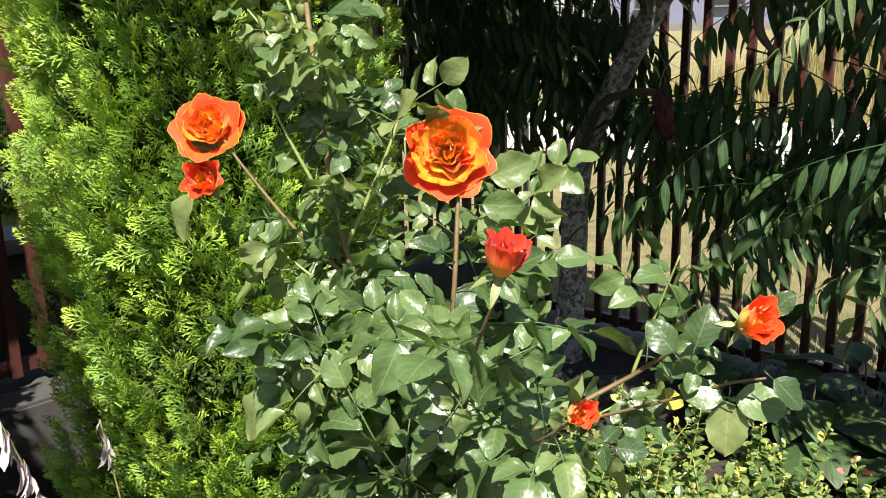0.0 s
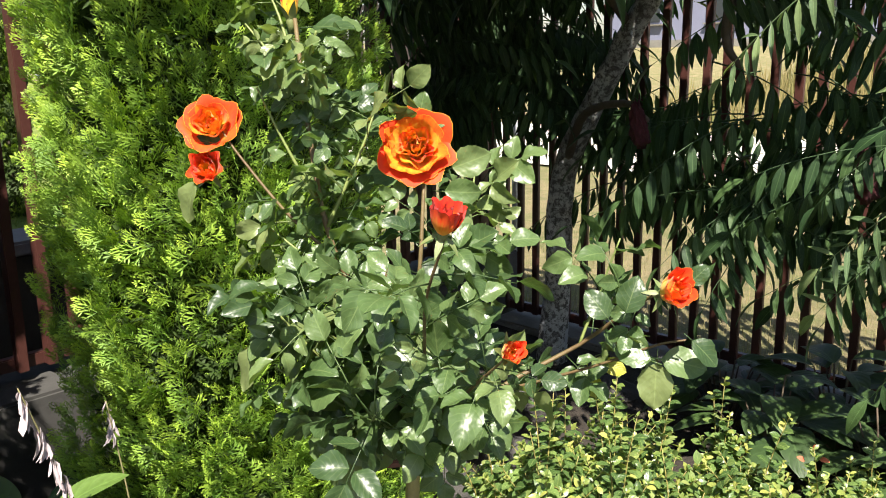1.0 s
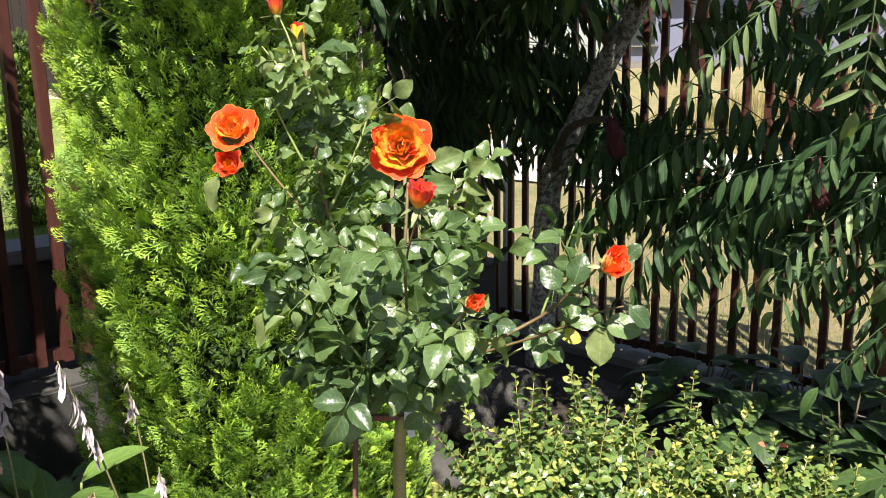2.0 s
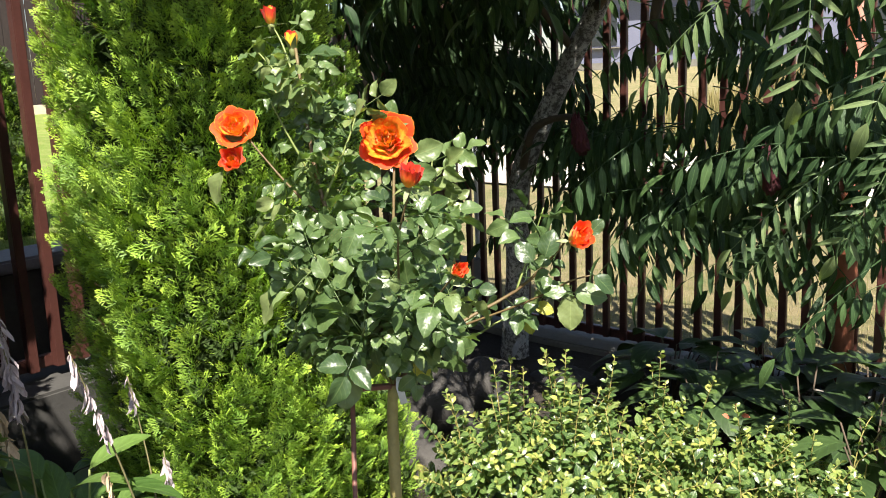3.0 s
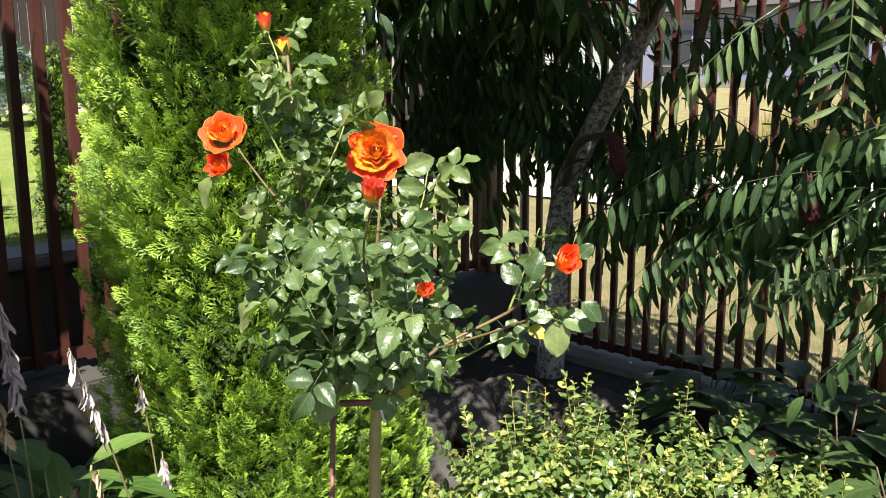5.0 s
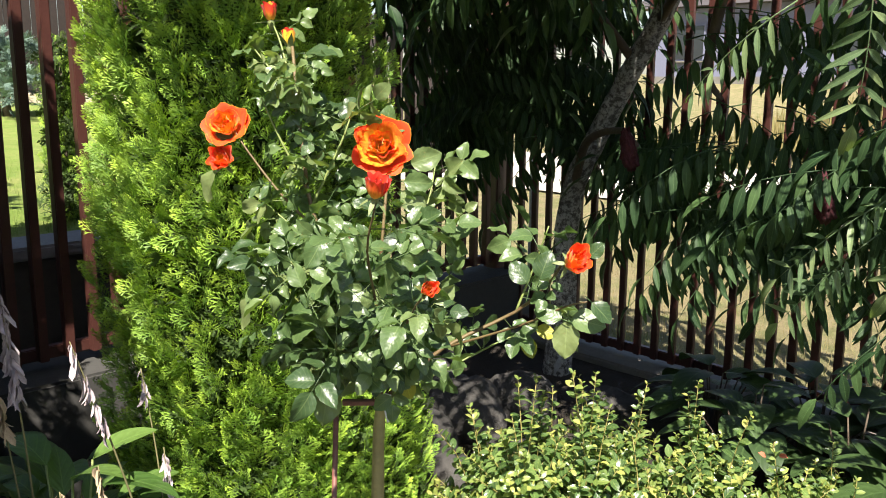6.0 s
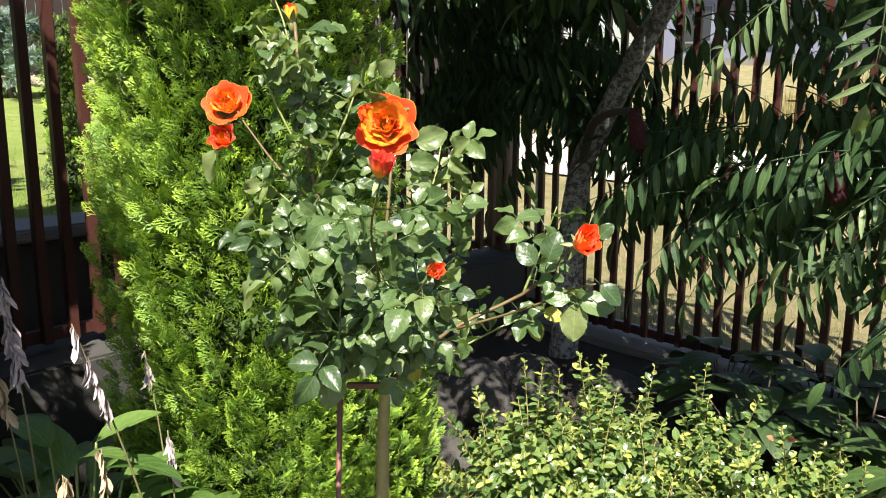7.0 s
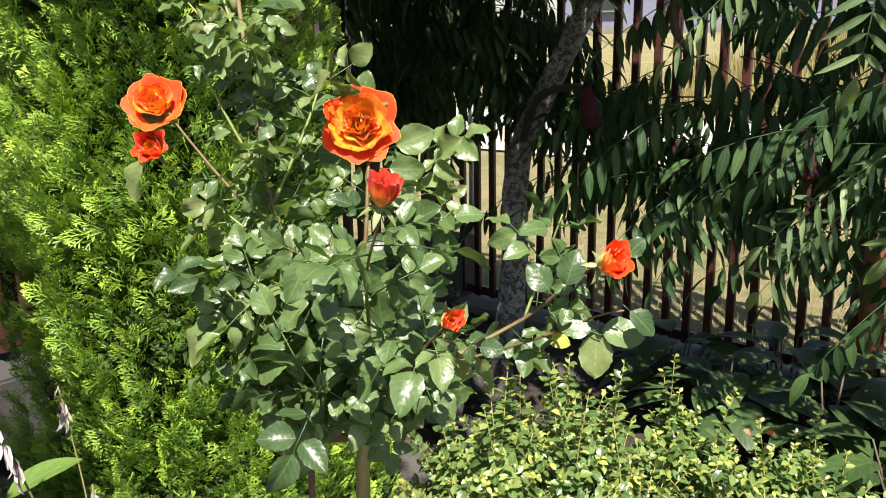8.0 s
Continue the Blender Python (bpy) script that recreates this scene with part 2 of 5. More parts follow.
def petal_material(name, base, mid, rim, glow=0.25, low=0.5):
    """Colour runs from the petal's base to its rim, with soft streaks along it."""
    m, n, l, b = material(name)
    uv = n.new("ShaderNodeUVMap")
    sep = n.new("ShaderNodeSeparateXYZ")
    l.new(uv.outputs[0], sep.inputs[0])
    c = n.new("ShaderNodeCombineXYZ")
    mu = n.new("ShaderNodeMath")
    mu.operation = "MULTIPLY"
    mu.inputs[1].default_value = 9.0
    l.new(sep.outputs[0], mu.inputs[0])
    l.new(mu.outputs[0], c.inputs[0])
    l.new(sep.outputs[1], c.inputs[1])
    oi = n.new("ShaderNodeObjectInfo")
    l.new(oi.outputs["Random"], c.inputs[2])
    st = n.new("ShaderNodeTexNoise")
    st.inputs["Scale"].default_value = 2.2
    l.new(c.outputs[0], st.inputs["Vector"])
    ad = n.new("ShaderNodeMath")
    ad.operation = "MULTIPLY_ADD"
    ad.inputs[1].default_value = 0.55
    l.new(st.outputs["Fac"], ad.inputs[0])
    sub = n.new("ShaderNodeMath")
    sub.operation = "SUBTRACT"
    sub.inputs[1].default_value = low
    l.new(sep.outputs[1], sub.inputs[0])
    shift = n.new("ShaderNodeMath")
    shift.operation = "MULTIPLY_ADD"
    shift.inputs[1].default_value = 0.36
    l.new(oi.outputs["Random"], shift.inputs[0])
    l.new(sub.outputs[0], shift.inputs[2])
    l.new(shift.outputs[0], ad.inputs[2])
    col = ramp(n, l, ad.outputs[0], [(0.15, base), (0.55, mid), (0.85, rim)])
    l.new(col, b.inputs["Base Color"])
    b.inputs["Roughness"].default_value = 0.55
    b.inputs["Specular IOR Level"].default_value = 0.25
    b.inputs["Sheen Weight"].default_value = 0.15
    tr = n.new("ShaderNodeBsdfTranslucent")
    l.new(col, tr.inputs[0])
    mix = n.new("ShaderNodeMixShader")
    mix.inputs[0].default_value = glow
    l.new(b.outputs[0], mix.inputs[1])
    l.new(tr.outputs[0], mix.inputs[2])
    l.new(mix.outputs[0], n["Material Output"].inputs[0])
    return m


PETAL_IN = petal_material("orange-red petal face", (0.96, 0.50, 0.03), (0.95, 0.16, 0.018), (0.94, 0.078, 0.018), glow=0.42)
PETAL_YELLOW = petal_material("yellow-flushed petal face", (0.97, 0.67, 0.045), (0.96, 0.37, 0.022), (0.93, 0.10, 0.016), glow=0.42, low=0.66)
PETAL_HEART = petal_material("yellow inner petal", (0.97, 0.68, 0.045), (0.96, 0.40, 0.024), (0.93, 0.12, 0.016), glow=0.42, low=0.80)
PETAL_OUT = petal_material("yellow petal back", (0.96, 0.70, 0.06), (0.96, 0.58, 0.045), (0.95, 0.40, 0.03))
PETAL_FADED = surface("faded red petal", (0.45, 0.10, 0.05), (0.62, 0.18, 0.10), 60, 0.7, 5, 0.2)
PETAL_RED = petal_material("red bud petal", (0.85, 0.40, 0.04), (0.80, 0.08, 0.02), (0.75, 0.045, 0.025))


# ---- mesh helpers ----
def mesh_of(name, verts, faces, mats, uvs=None, slots=None, smooth=True):
    """A mesh from vertex and face arrays; uvs per vertex."""
    verts = np.asarray(verts, dtype=np.float32)
    faces = np.asarray(faces, dtype=np.int32)
    me = bpy.data.meshes.new(name)
    me.vertices.add(len(verts))
    me.vertices.foreach_set("co", verts.ravel())
    k = faces.shape[1]
    me.loops.add(faces.size)
    me.loops.foreach_set("vertex_index", faces.ravel())
    me.polygons.add(len(faces))
    me.polygons.foreach_set("loop_start", np.arange(0, faces.size, k, dtype=np.int32))
    if smooth:
        me.polygons.foreach_set("use_smooth", np.ones(len(faces), dtype=bool))
    if slots is not None:
        me.polygons.foreach_set("material_index", np.asarray(slots, dtype=np.int32))
    if uvs is not None:
        layer = me.uv_layers.new(name="UVMap")
        layer.data.foreach_set("uv", np.asarray(uvs, dtype=np.float32)[faces.ravel()].ravel())
    for m in mats if isinstance(mats, (list, tuple)) else [mats]:
        me.materials.append(m)
    me.update(calc_edges=True)
    me.validate()
    return me


def bm_mesh(name, bm, mat, smooth=False):
    me = bpy.data.meshes.new(name)
    if smooth:
        for f in bm.faces:
            f.smooth = True
    bm.to_mesh(me)
    bm.free()
    me.materials.append(mat)
    return me


def part(name, data, parent, label="", m=None):
    """One mesh object under a thing or a part."""
    ob = new(name, data)
    ob.parent = parent
    if m is not None:
        ob.matrix_basis = m
    if label:
        ob["label"] = label
    return ob


def thing(name, label, category, place=(0, 0, 0), group="", kind=""):
    ob = new(name)
    ob.location = place
    ob.empty_display_size = 0.05
    return tagged(ob, label, category, group, kind)


def box_bm(sx, sy, sz, bevel=0.0, at=(0, 0, 0)):
    bm = bmesh.new()
    bmesh.ops.create_cube(bm, size=1.0, matrix=Matrix.Translation(at) @ Matrix.Diagonal((sx, sy, sz, 1)))
    if bevel:
        bmesh.ops.bevel(bm, geom=bm.edges[:], offset=bevel, segments=2, affect="EDGES")
    return bm


def tube(points, radii, sides=8, wobble=0.0, seed=0):
    """Vertices, faces and uvs of a tapered round limb along points."""
    rng = np.random.default_rng(seed)
    pts = [Vector(p) for p in points]
    vs, fs, uv = [], [], []
    x = None
    for i, p in enumerate(pts):
        d = (pts[min(i + 1, len(pts) - 1)] - pts[max(i - 1, 0)]).normalized()
        if x is None:
            x = d.orthogonal().normalized()
        x = (x - d * x.dot(d)).normalized()
        y = d.cross(x)
        r = radii[i] if isinstance(radii, (list, tuple)) else radii
        for k in range(sides):
            a = 2 * math.pi * k / sides
            rr = r * (1 + wobble * (rng.random() - 0.5))
            vs.append(p + (x * math.cos(a) + y * math.sin(a)) * rr)
            uv.append((k / sides, i / len(pts)))
    for i in range(len(pts) - 1):
        for k in range(sides):
            a, b = i * sides + k, i * sides + (k + 1) % sides
            fs.append((a, b, b + sides, a + sides))
    for end, base in ((1, 0), (0, (len(pts) - 1) * sides)):
        c = len(vs)
        vs.append(pts[0] if end else pts[-1])
        uv.append((0.5, 0.5))
        for k in range(sides):
            a, b = base + k, base + (k + 1) % sides
            fs.append((c, b, a, a) if end else (c, a, b, b))
    return vs, fs, uv


def tube_mesh(name, points, radii, mat, sides=8, wobble=0.0, seed=0):
    vs, fs, uv = tube(points, radii, sides, wobble, seed)
    bm = bmesh.new()
    bv = [bm.verts.new(v) for v in vs]
    for f in fs:
        bm.faces.new([bv[i] for i in dict.fromkeys(f)])
    return bm_mesh(name, bm, mat, True)


def curve_points(ctrl, n):
    """A smooth line through control points."""
    c = [Vector(p) for p in ctrl]
    c = [c[0] * 2 - c[1]] + c + [c[-1] * 2 - c[-2]]
    out = []
    spans = len(c) - 3
    for i in range(n + 1):
        u = i / n * spans
        k = min(int(u), spans - 1)
        t = u - k
        a, b, d, e = c[k:k + 4]
        out.append(0.5 * ((2 * b) + (d - a) * t + (2 * a - 5 * b + 4 * d - e) * t * t + (3 * b - a - 3 * d + e) * t ** 3))
    return out


def blade(length, width, rows=6, fold=0.25, droop=0.15, peak=0.45, serrate=0.0, tip=1.0, twist=0.0, rng=None, wave=0.0):
    """A leaf blade along +y with its face to +z: vertices, triangles and uvs."""
    cols = 4
    vs, uv, fs = [], [], []
    ph = (rng.uniform(0, 6.3), rng.uniform(0, 6.3)) if rng is not None else (0, 0)
    for i in range(rows + 1):
        s = i / rows
        env = (s / peak) ** 0.75 if s < peak else ((1 - s) / (1 - peak)) ** tip
        w = width / 2 * max(0.02, math.sin(min(1, env) * math.pi / 2))
        if serrate and 0 < i < rows and rng is not None:
            w *= 1 + serrate * ((-1) ** i) * 0.5 + serrate * (rng.random() - 0.5)
        for j in range(cols + 1):
            u = j / cols * 2 - 1
            x = u * w
            z = abs(u) * w * fold * 1.6 - abs(u) ** 3 * w * fold * 0.7 - droop * length * s * s
            z += wave * width * u * u * math.sin(s * 11 + ph[u > 0])
            a = twist * s
            vs.append((x * math.cos(a) - z * math.sin(a) * 0.3, s * length * (1 - 0.25 * droop * s), z + x * math.sin(a)))
            uv.append((j / cols, s))
    for i in range(rows):
        for j in range(cols):
            a = i * (cols + 1) + j
            fs += [(a, a + 1, a + cols + 2), (a, a + cols + 2, a + cols + 1)]
    return np.array(vs), np.array(fs), np.array(uv)


def scatter(tv, tf, tu, mats):
    """Copies of one template joined: mats is an array of 4 x 4 matrices."""
    mats = np.asarray(mats)
    k, n = len(mats), len(tv)
    h = np.concatenate([tv, np.ones((n, 1))], axis=1)
    vs = np.einsum("kij,nj->kni", mats[:, :3, :], h).reshape(-1, 3)
    fs = (tf[None] + (np.arange(k) * n)[:, None, None]).reshape(-1, 3)
    return vs, fs, np.tile(tu, (k, 1))


def joined(groups):
    vs, fs, us, base = [], [], [], 0
    for v, f, u in groups:
        vs.append(np.asarray(v)), fs.append(np.asarray(f) + base), us.append(np.asarray(u))
        base += len(v)
    return np.concatenate(vs), np.concatenate(fs), np.concatenate(us)


def tris(vs, fs, uv):
    """Quads of a tube as triangles, to join with leaves."""
    out = []
    for f in fs:
        if f[2] == f[3]:
            out.append(f[:3])
        else:
            out += [(f[0], f[1], f[2]), (f[0], f[2], f[3])]
    return np.array([tuple(v) for v in vs]), np.array(out), np.array(uv)


def frame_of(place, along, face, size=1.0):
    """Matrix with y along, z near face."""
    y = Vector(along).normalized()
    x = y.cross(Vector(face))
    x = x.normalized() if x.length > 1e-4 else y.orthogonal().normalized()
    z = x.cross(y)
    m = Matrix((x, y, z)).transposed().to_4x4()
    return Matrix.Translation(place) @ m @ Matrix.Diagonal((size, size, size, 1))


rng = random.Random(7)


# ---- setting: ground, road, lawn terrace, walls ----
CORNER = Vector((-1.54, 4.147, 0))
R_AZ, L_AZ = radians(-18), radians(75)
R_DIR = Vector((math.cos(R_AZ), math.sin(R_AZ), 0))
R_OUT = Vector((-R_DIR.y, R_DIR.x, 0))
L_DIR = Vector((-math.cos(L_AZ), -math.sin(L_AZ), 0))
L_OUT = Vector((L_DIR.y, -L_DIR.x, 0))


def ground_height(x, y):
    d = (Vector((x, y, 0)) - CORNER).dot(R_OUT)
    rise = 0.0 if d < 11 else 0.075 * (d - 11) if d < 38 else 2.03
    base = 0.07 if d > 0.3 else 0.11 * min(1, max(0, (d + 1.1) / 0.9))
    return base + rise


def ground_sheet():
    near = np.arange(-8, 12.01, 0.5)
    far = np.array([13, 14, 15, 17, 19, 22, 26, 32, 40, 60, 120, 400, 1500])
    xs = np.concatenate([-far[::-1] - 2, near, far])
    ys = np.concatenate([-far[::-1], near, far])
    vs, fs = [], []
    for y in ys:
        for x in xs:
            j = 0.015 * noise.noise((x * 1.7, y * 1.7, 0))
            vs.append((x, y, ground_height(x, y) + j))
    n = len(xs)
    for i in range(len(ys) - 1):
        for j in range(n - 1):
            a = i * n + j
            fs.append((a, a + 1, a + n + 1, a + n))
    slots = []
    for f in fs:
        c = sum((Vector(vs[i]) for i in f), Vector()) / 4
        slots.append(0 if (c - CORNER).dot(R_OUT) < 0.2 and c.y > -6 else 1)
    return tagged(new("ground", mesh_of("ground", vs, fs, [SOIL, DRY_GRASS], None, slots)),
                  "dark garden soil running out into a dry yellow meadow", "ground", kind="structure")


ground_sheet()


def along(o, d, out, u, w, z):
    p = o + d * u + out * w
    return Vector((p.x, p.y, z))


def slab(name, o, d, out, u0, u1, w0, w1, z0, z1, mat, label, category, bevel=0.01, kind="structure", cut=1):
    """A straight block along a fence line, with slightly uneven edges."""
    bm = bmesh.new()
    bmesh.ops.create_cube(bm, size=1.0)
    bmesh.ops.scale(bm, vec=(u1 - u0, w1 - w0, z1 - z0), verts=bm.verts)
    if bevel:
        bmesh.ops.bevel(bm, geom=bm.edges[:], offset=bevel, segments=2, affect="EDGES")
    ob = new(name, bm_mesh(name, bm, mat))
    c = along(o, d, out, (u0 + u1) / 2, (w0 + w1) / 2, (z0 + z1) / 2)
    ob.matrix_world = Matrix.Translation(c) @ Matrix((d, out, Vector((0, 0, 1)))).transposed().to_4x4()
    return tagged(ob, label, category, kind=kind)


def road():
    vs, fs = [], []
    n = 40
    for i in range(n + 1):
        u = -40 + 100 * i / n
        for w in (5.2, 7.5, 10.0):
            w2 = w + 0.25 * noise.noise((u * 0.4, w, 3))
            p = along(CORNER, R_DIR, R_OUT, u, w2, 0)
            vs.append((p.x, p.y, ground_height(p.x, p.y) + 0.03))
    for i in range(n):
        for k in range(2):
            a = i * 3 + k
            fs.append((a, a + 3, a + 4, a + 1))
    tagged(new("road", mesh_of("road", vs, fs, SAND)), "bright pale sandy road across the dry meadow", "road", kind="structure")


road()

# right fence base and left fence plinth
slab("kerb_east", CORNER, R_DIR, R_OUT, -0.1, 7.0, -0.12, 0.12, -0.1, 0.135, CONCRETE, "weathered grey concrete strip under the fence", "kerb")
slab("plinth_west", CORNER, L_DIR, L_OUT, -0.1, 7.0, -0.16, 0.14, -0.1, 0.46, SHADED_CONCRETE, "shade-coloured concrete plinth under the fence", "plinth")


# raised lawn behind the left fence, held by a dark wall with coping
def lawn_height(w):
    return 0.84 + 0.041 * (w - 0.5)


def terrace():
    vs, fs, cols = [], [], 24
    us = np.linspace(0, 13, 32)
    ws = np.concatenate([np.linspace(0.62, 3, 12), np.linspace(3.4, 9.0, 16)])
    for i, u in enumerate(us):
        for w in ws:
            p = along(CORNER, L_DIR, L_OUT, 1.5 - 0.72 * w + max(0, u - 0.001), w, 0)
            z = lawn_height(w) + 0.01 * noise.noise((p.x * 2, p.y * 2, 1))
            vs.append((p.x, p.y, z if i else -0.05))
    n = len(ws)
    for i in range(len(us) - 1):
        for j in range(n - 1):
            a = i * n + j
            fs.append((a, a + n, a + n + 1, a + 1))
    tagged(new("lawn", mesh_of("lawn", vs, fs, LAWN)), "sunlit mown green lawn on a raised terrace", "lawn", kind="structure")


terrace()
slab("retaining_wall", CORNER, L_DIR, L_OUT, 1.5, 14, 0.42, 0.60, -0.1, 0.79, SHADED_CONCRETE, "shade-coloured concrete retaining wall", "wall")
slab("coping", CORNER, L_DIR, L_OUT, 1.45, 14, 0.38, 0.66, 0.79, 0.845, COPING, "grey stone coping on the retaining wall", "coping")
slab("kerb_far", CORNER, L_DIR, L_OUT, -4.6, 14, 8.9, 9.15, 0.8, 1.31, BEIGE, "beige kerb along the far edge of the lawn", "kerb")


# ---- fences ----
BAR = {}


def bar_mesh(h, w, d, mat, name="bar"):
    key = (h, w, d, mat.name)
    if key not in BAR:
        bm = box_bm(w, d, h, 0.003, (0, 0, h / 2))
        BAR[key] = bm_mesh(name, bm, mat)
    return BAR[key]


def fence(name, o, d, out, u_list, z0, h, mat, rails, posts, label, w=0.030, dp=0.020, pw=0.07, length=(0, 7), rail_mat=None):
    f = thing(name, label, "fence", o)
    f.matrix_world = Matrix.Translation(o) @ Matrix((d, out, Vector((0, 0, 1)))).transposed().to_4x4()
    for u in u_list:
        part("bar", bar_mesh(h, w, dp, mat), f, m=pose(u, 0.0, z0 + rng.uniform(-0.004, 0.004), rng.uniform(-0.25, 0.25), rng.uniform(-0.25, 0.25), rng.uniform(-1, 1)))
    for z, t in rails:
        part("rail", bm_mesh("rail", box_bm(length[1] - length[0], 0.035, t, 0.004, ((length[0] + length[1]) / 2, 0.03, z)), rail_mat or mat), f)
    for u, wide, m2, zb, lab in posts:
        if m2 is RUST_POST:
            part("post", tube_mesh("post", [(u, -0.06, zb - 0.05), (u, -0.06, 1.0), (u, -0.06, h + z0 + 0.05)], wide / 2, m2, 20), f, lab)
        else:
            part("post", bm_mesh("post", box_bm(wide, wide, h + z0 - zb + 0.1, 0.006, (u, 0.0, zb + (h + z0 - zb + 0.1) / 2)), m2), f, lab)
    return f


fence("fence", CORNER, R_DIR, R_OUT, [0.058 + 0.098 * k for k in range(0, 62)], 0.165, 1.9, BROWN_PAINT,
      [(0.185, 0.045), (1.95, 0.04)], [(-0.035, 0.10, BROWN_PAINT, 0.12, ""), (2.19, 0.085, RUST_POST, 0.12, "sunlit orange-brown post"), (4.4, 0.09, RUST_POST, 0.12, "")],
      "dark red-brown metal picket fence on a concrete strip", w=0.034, dp=0.024, length=(0.0, 6.2))
fence("fence", CORNER, L_DIR, L_OUT, [0.13 + 0.097 * k for k in range(0, 48)], 0.50, 1.9, BROWN_PAINT,
      [(0.52, 0.045), (2.25, 0.04)], [], "dark red-brown metal picket fence on a dark plinth", w=0.034, dp=0.040, length=(0.02, 4.9))
fence("far_fence", CORNER + L_OUT * 9.3, L_DIR, L_OUT, [-4.5 + 0.12 * k for k in range(0, 110)], 1.26, 1.9, FAR_BROWN,
      [(1.61, 0.06), (2.67, 0.06)], [], "brown slatted fence beyond the lawn", w=0.113, dp=0.02, length=(-4.5, 8.6), rail_mat=LIT_RAIL)

PLANK_A, PLANK_B = Vector((-9.2, 9.3, 0)), Vector((-5.6, 11.2, 0))
P_DIR = (PLANK_B - PLANK_A).normalized()
P_OUT = Vector((-P_DIR.y, P_DIR.x, 0))
slab("plinth_far", PLANK_A, P_DIR, P_OUT, -0.5, 4.3, -0.1, 0.2, 0.0, 0.16, SAND, "bright pale plastered plinth under the plank fence", "plinth")
fence("far_fence", PLANK_A, P_DIR, P_OUT, [-0.4 + 0.112 * k for k in range(0, 42)], 0.17, 2.3, FAR_BROWN,
      [(0.75, 0.07), (2.1, 0.07)], [], "dark brown plank fence on a pale plinth beyond the corner", w=0.102, dp=0.022, length=(-0.45, 4.25))

# pale pipe just outside the corner
pipe = thing("pipe", "pale galvanised upright pipe beside the fence corner", "pipe", (-1.50, 4.50, 0.05))
part("shaft", tube_mesh("shaft", [(0, 0, 0), (0, 0, 1.0), (0, 0, 1.62)], 0.017, GALV, 12), pipe)
part("cap", tube_mesh("cap", [(0, 0, 1.62), (0, 0, 1.65)], 0.021, GALV, 12), pipe)


# ---- far building beyond the meadow ----
def building():
    o = along(CORNER, R_DIR, R_OUT, -14, 30, 0)
    b = thing("house", "pale grey house with dark windows across the meadow", "house", o)
    b.matrix_world = Matrix.Translation((o.x, o.y, 1.45)) @ Matrix((R_DIR, R_OUT, Vector((0, 0, 1)))).transposed().to_4x4()
    wall = part("wall", bm_mesh("wall", box_bm(22, 8, 3.2, 0.02, (6, 4, 1.6)), PLASTER), b)
    part("plinth", bm_mesh("plinth", box_bm(22.1, 8.1, 0.35, 0.02, (6, 4, 0.17)), CONCRETE), b)
    bm = bmesh.new()
    pts = [(-5.6, -0.6, 3.2), (17.6, -0.6, 3.2), (17.6, 8.6, 3.2), (-5.6, 8.6, 3.2), (-5.6, 4, 5.6), (17.6, 4, 5.6)]
    v = [bm.verts.new(p) for p in pts]
    for f in ((0, 1, 5, 4), (2, 3, 4, 5), (0, 4, 3), (1, 2, 5), (3, 2, 1, 0)):
        bm.faces.new([v[i] for i in f])
    part("roof", bm_mesh("roof", bm, ROOF), b)
    for x in (-3, 0.5, 4.2, 8.0, 11.5, 15):
        w = part("window", bm_mesh("window", box_bm(1.5, 0.12, 1.5, 0.01, (x, -0.02, 1.75)), PLASTER), b)
        part("pane", bm_mesh("pane", box_bm(1.36, 0.04, 1.36, 0.005, (x, -0.09, 1.75)), PANE), w)
        part("sill", bm_mesh("sill", box_bm(1.65, 0.2, 0.06, 0.01, (x, -0.1, 0.96)), CONCRETE), w)


building()


# ---- conifers ----
def frond_template(seed, length=0.05, sides=7):
    """A flat forked spray of scale-leaved twiglets."""
    r = np.random.default_rng(seed)
    vs, fs, us = [], [], []

    def strip(p, q, w):
        p, q = np.array(p), np.array(q)
        d = q - p
        n = np.array([-d[1], d[0], 0.0])
        n = n / (np.linalg.norm(n) + 1e-9) * w
        mid = p + d * 0.6
        b = len(vs)
        lift = np.array([0, 0, w * 0.5])
        vs.extend([p, mid + n + lift, q, mid - n - lift])
        us.extend([(0.5, 0), (1, 0.6), (0.5, 1), (0, 0.6)])
        fs.extend([(b, b + 1, b + 3), (b + 1, b + 2, b + 3)])

    L = length
    strip((0, 0, 0), (0, L, -0.1 * L), 0.035 * L)
    for k in range(sides):
        s = 0.10 + 0.875 * k / sides
        side = 1 if k % 2 else -1
        base = np.array([0, s * L, -0.1 * L * s])
        a = radians(r.uniform(28, 46)) * side
        ln = L * (0.66 - 0.44 * s) * r.uniform(0.85, 1.15)
        tip = base + np.array([math.sin(a) * ln, math.cos(a) * ln, r.uniform(-0.12, 0.08) * ln])
        strip(base, tip, 0.035 * L)
        for q, sg in ((0.32, side), (0.55, -side)):
            b2 = base + (tip - base) * q
            a2 = a + sg * radians(r.uniform(30, 48))
            l2 = ln * (0.62 - 0.36 * q)
            strip(b2, b2 + np.array([math.sin(a2) * l2, math.cos(a2) * l2, r.uniform(-0.15, 0.15) * l2]), 0.034 * L)
    return np.array(vs, dtype=float), np.array(fs), np.array(us, dtype=float)


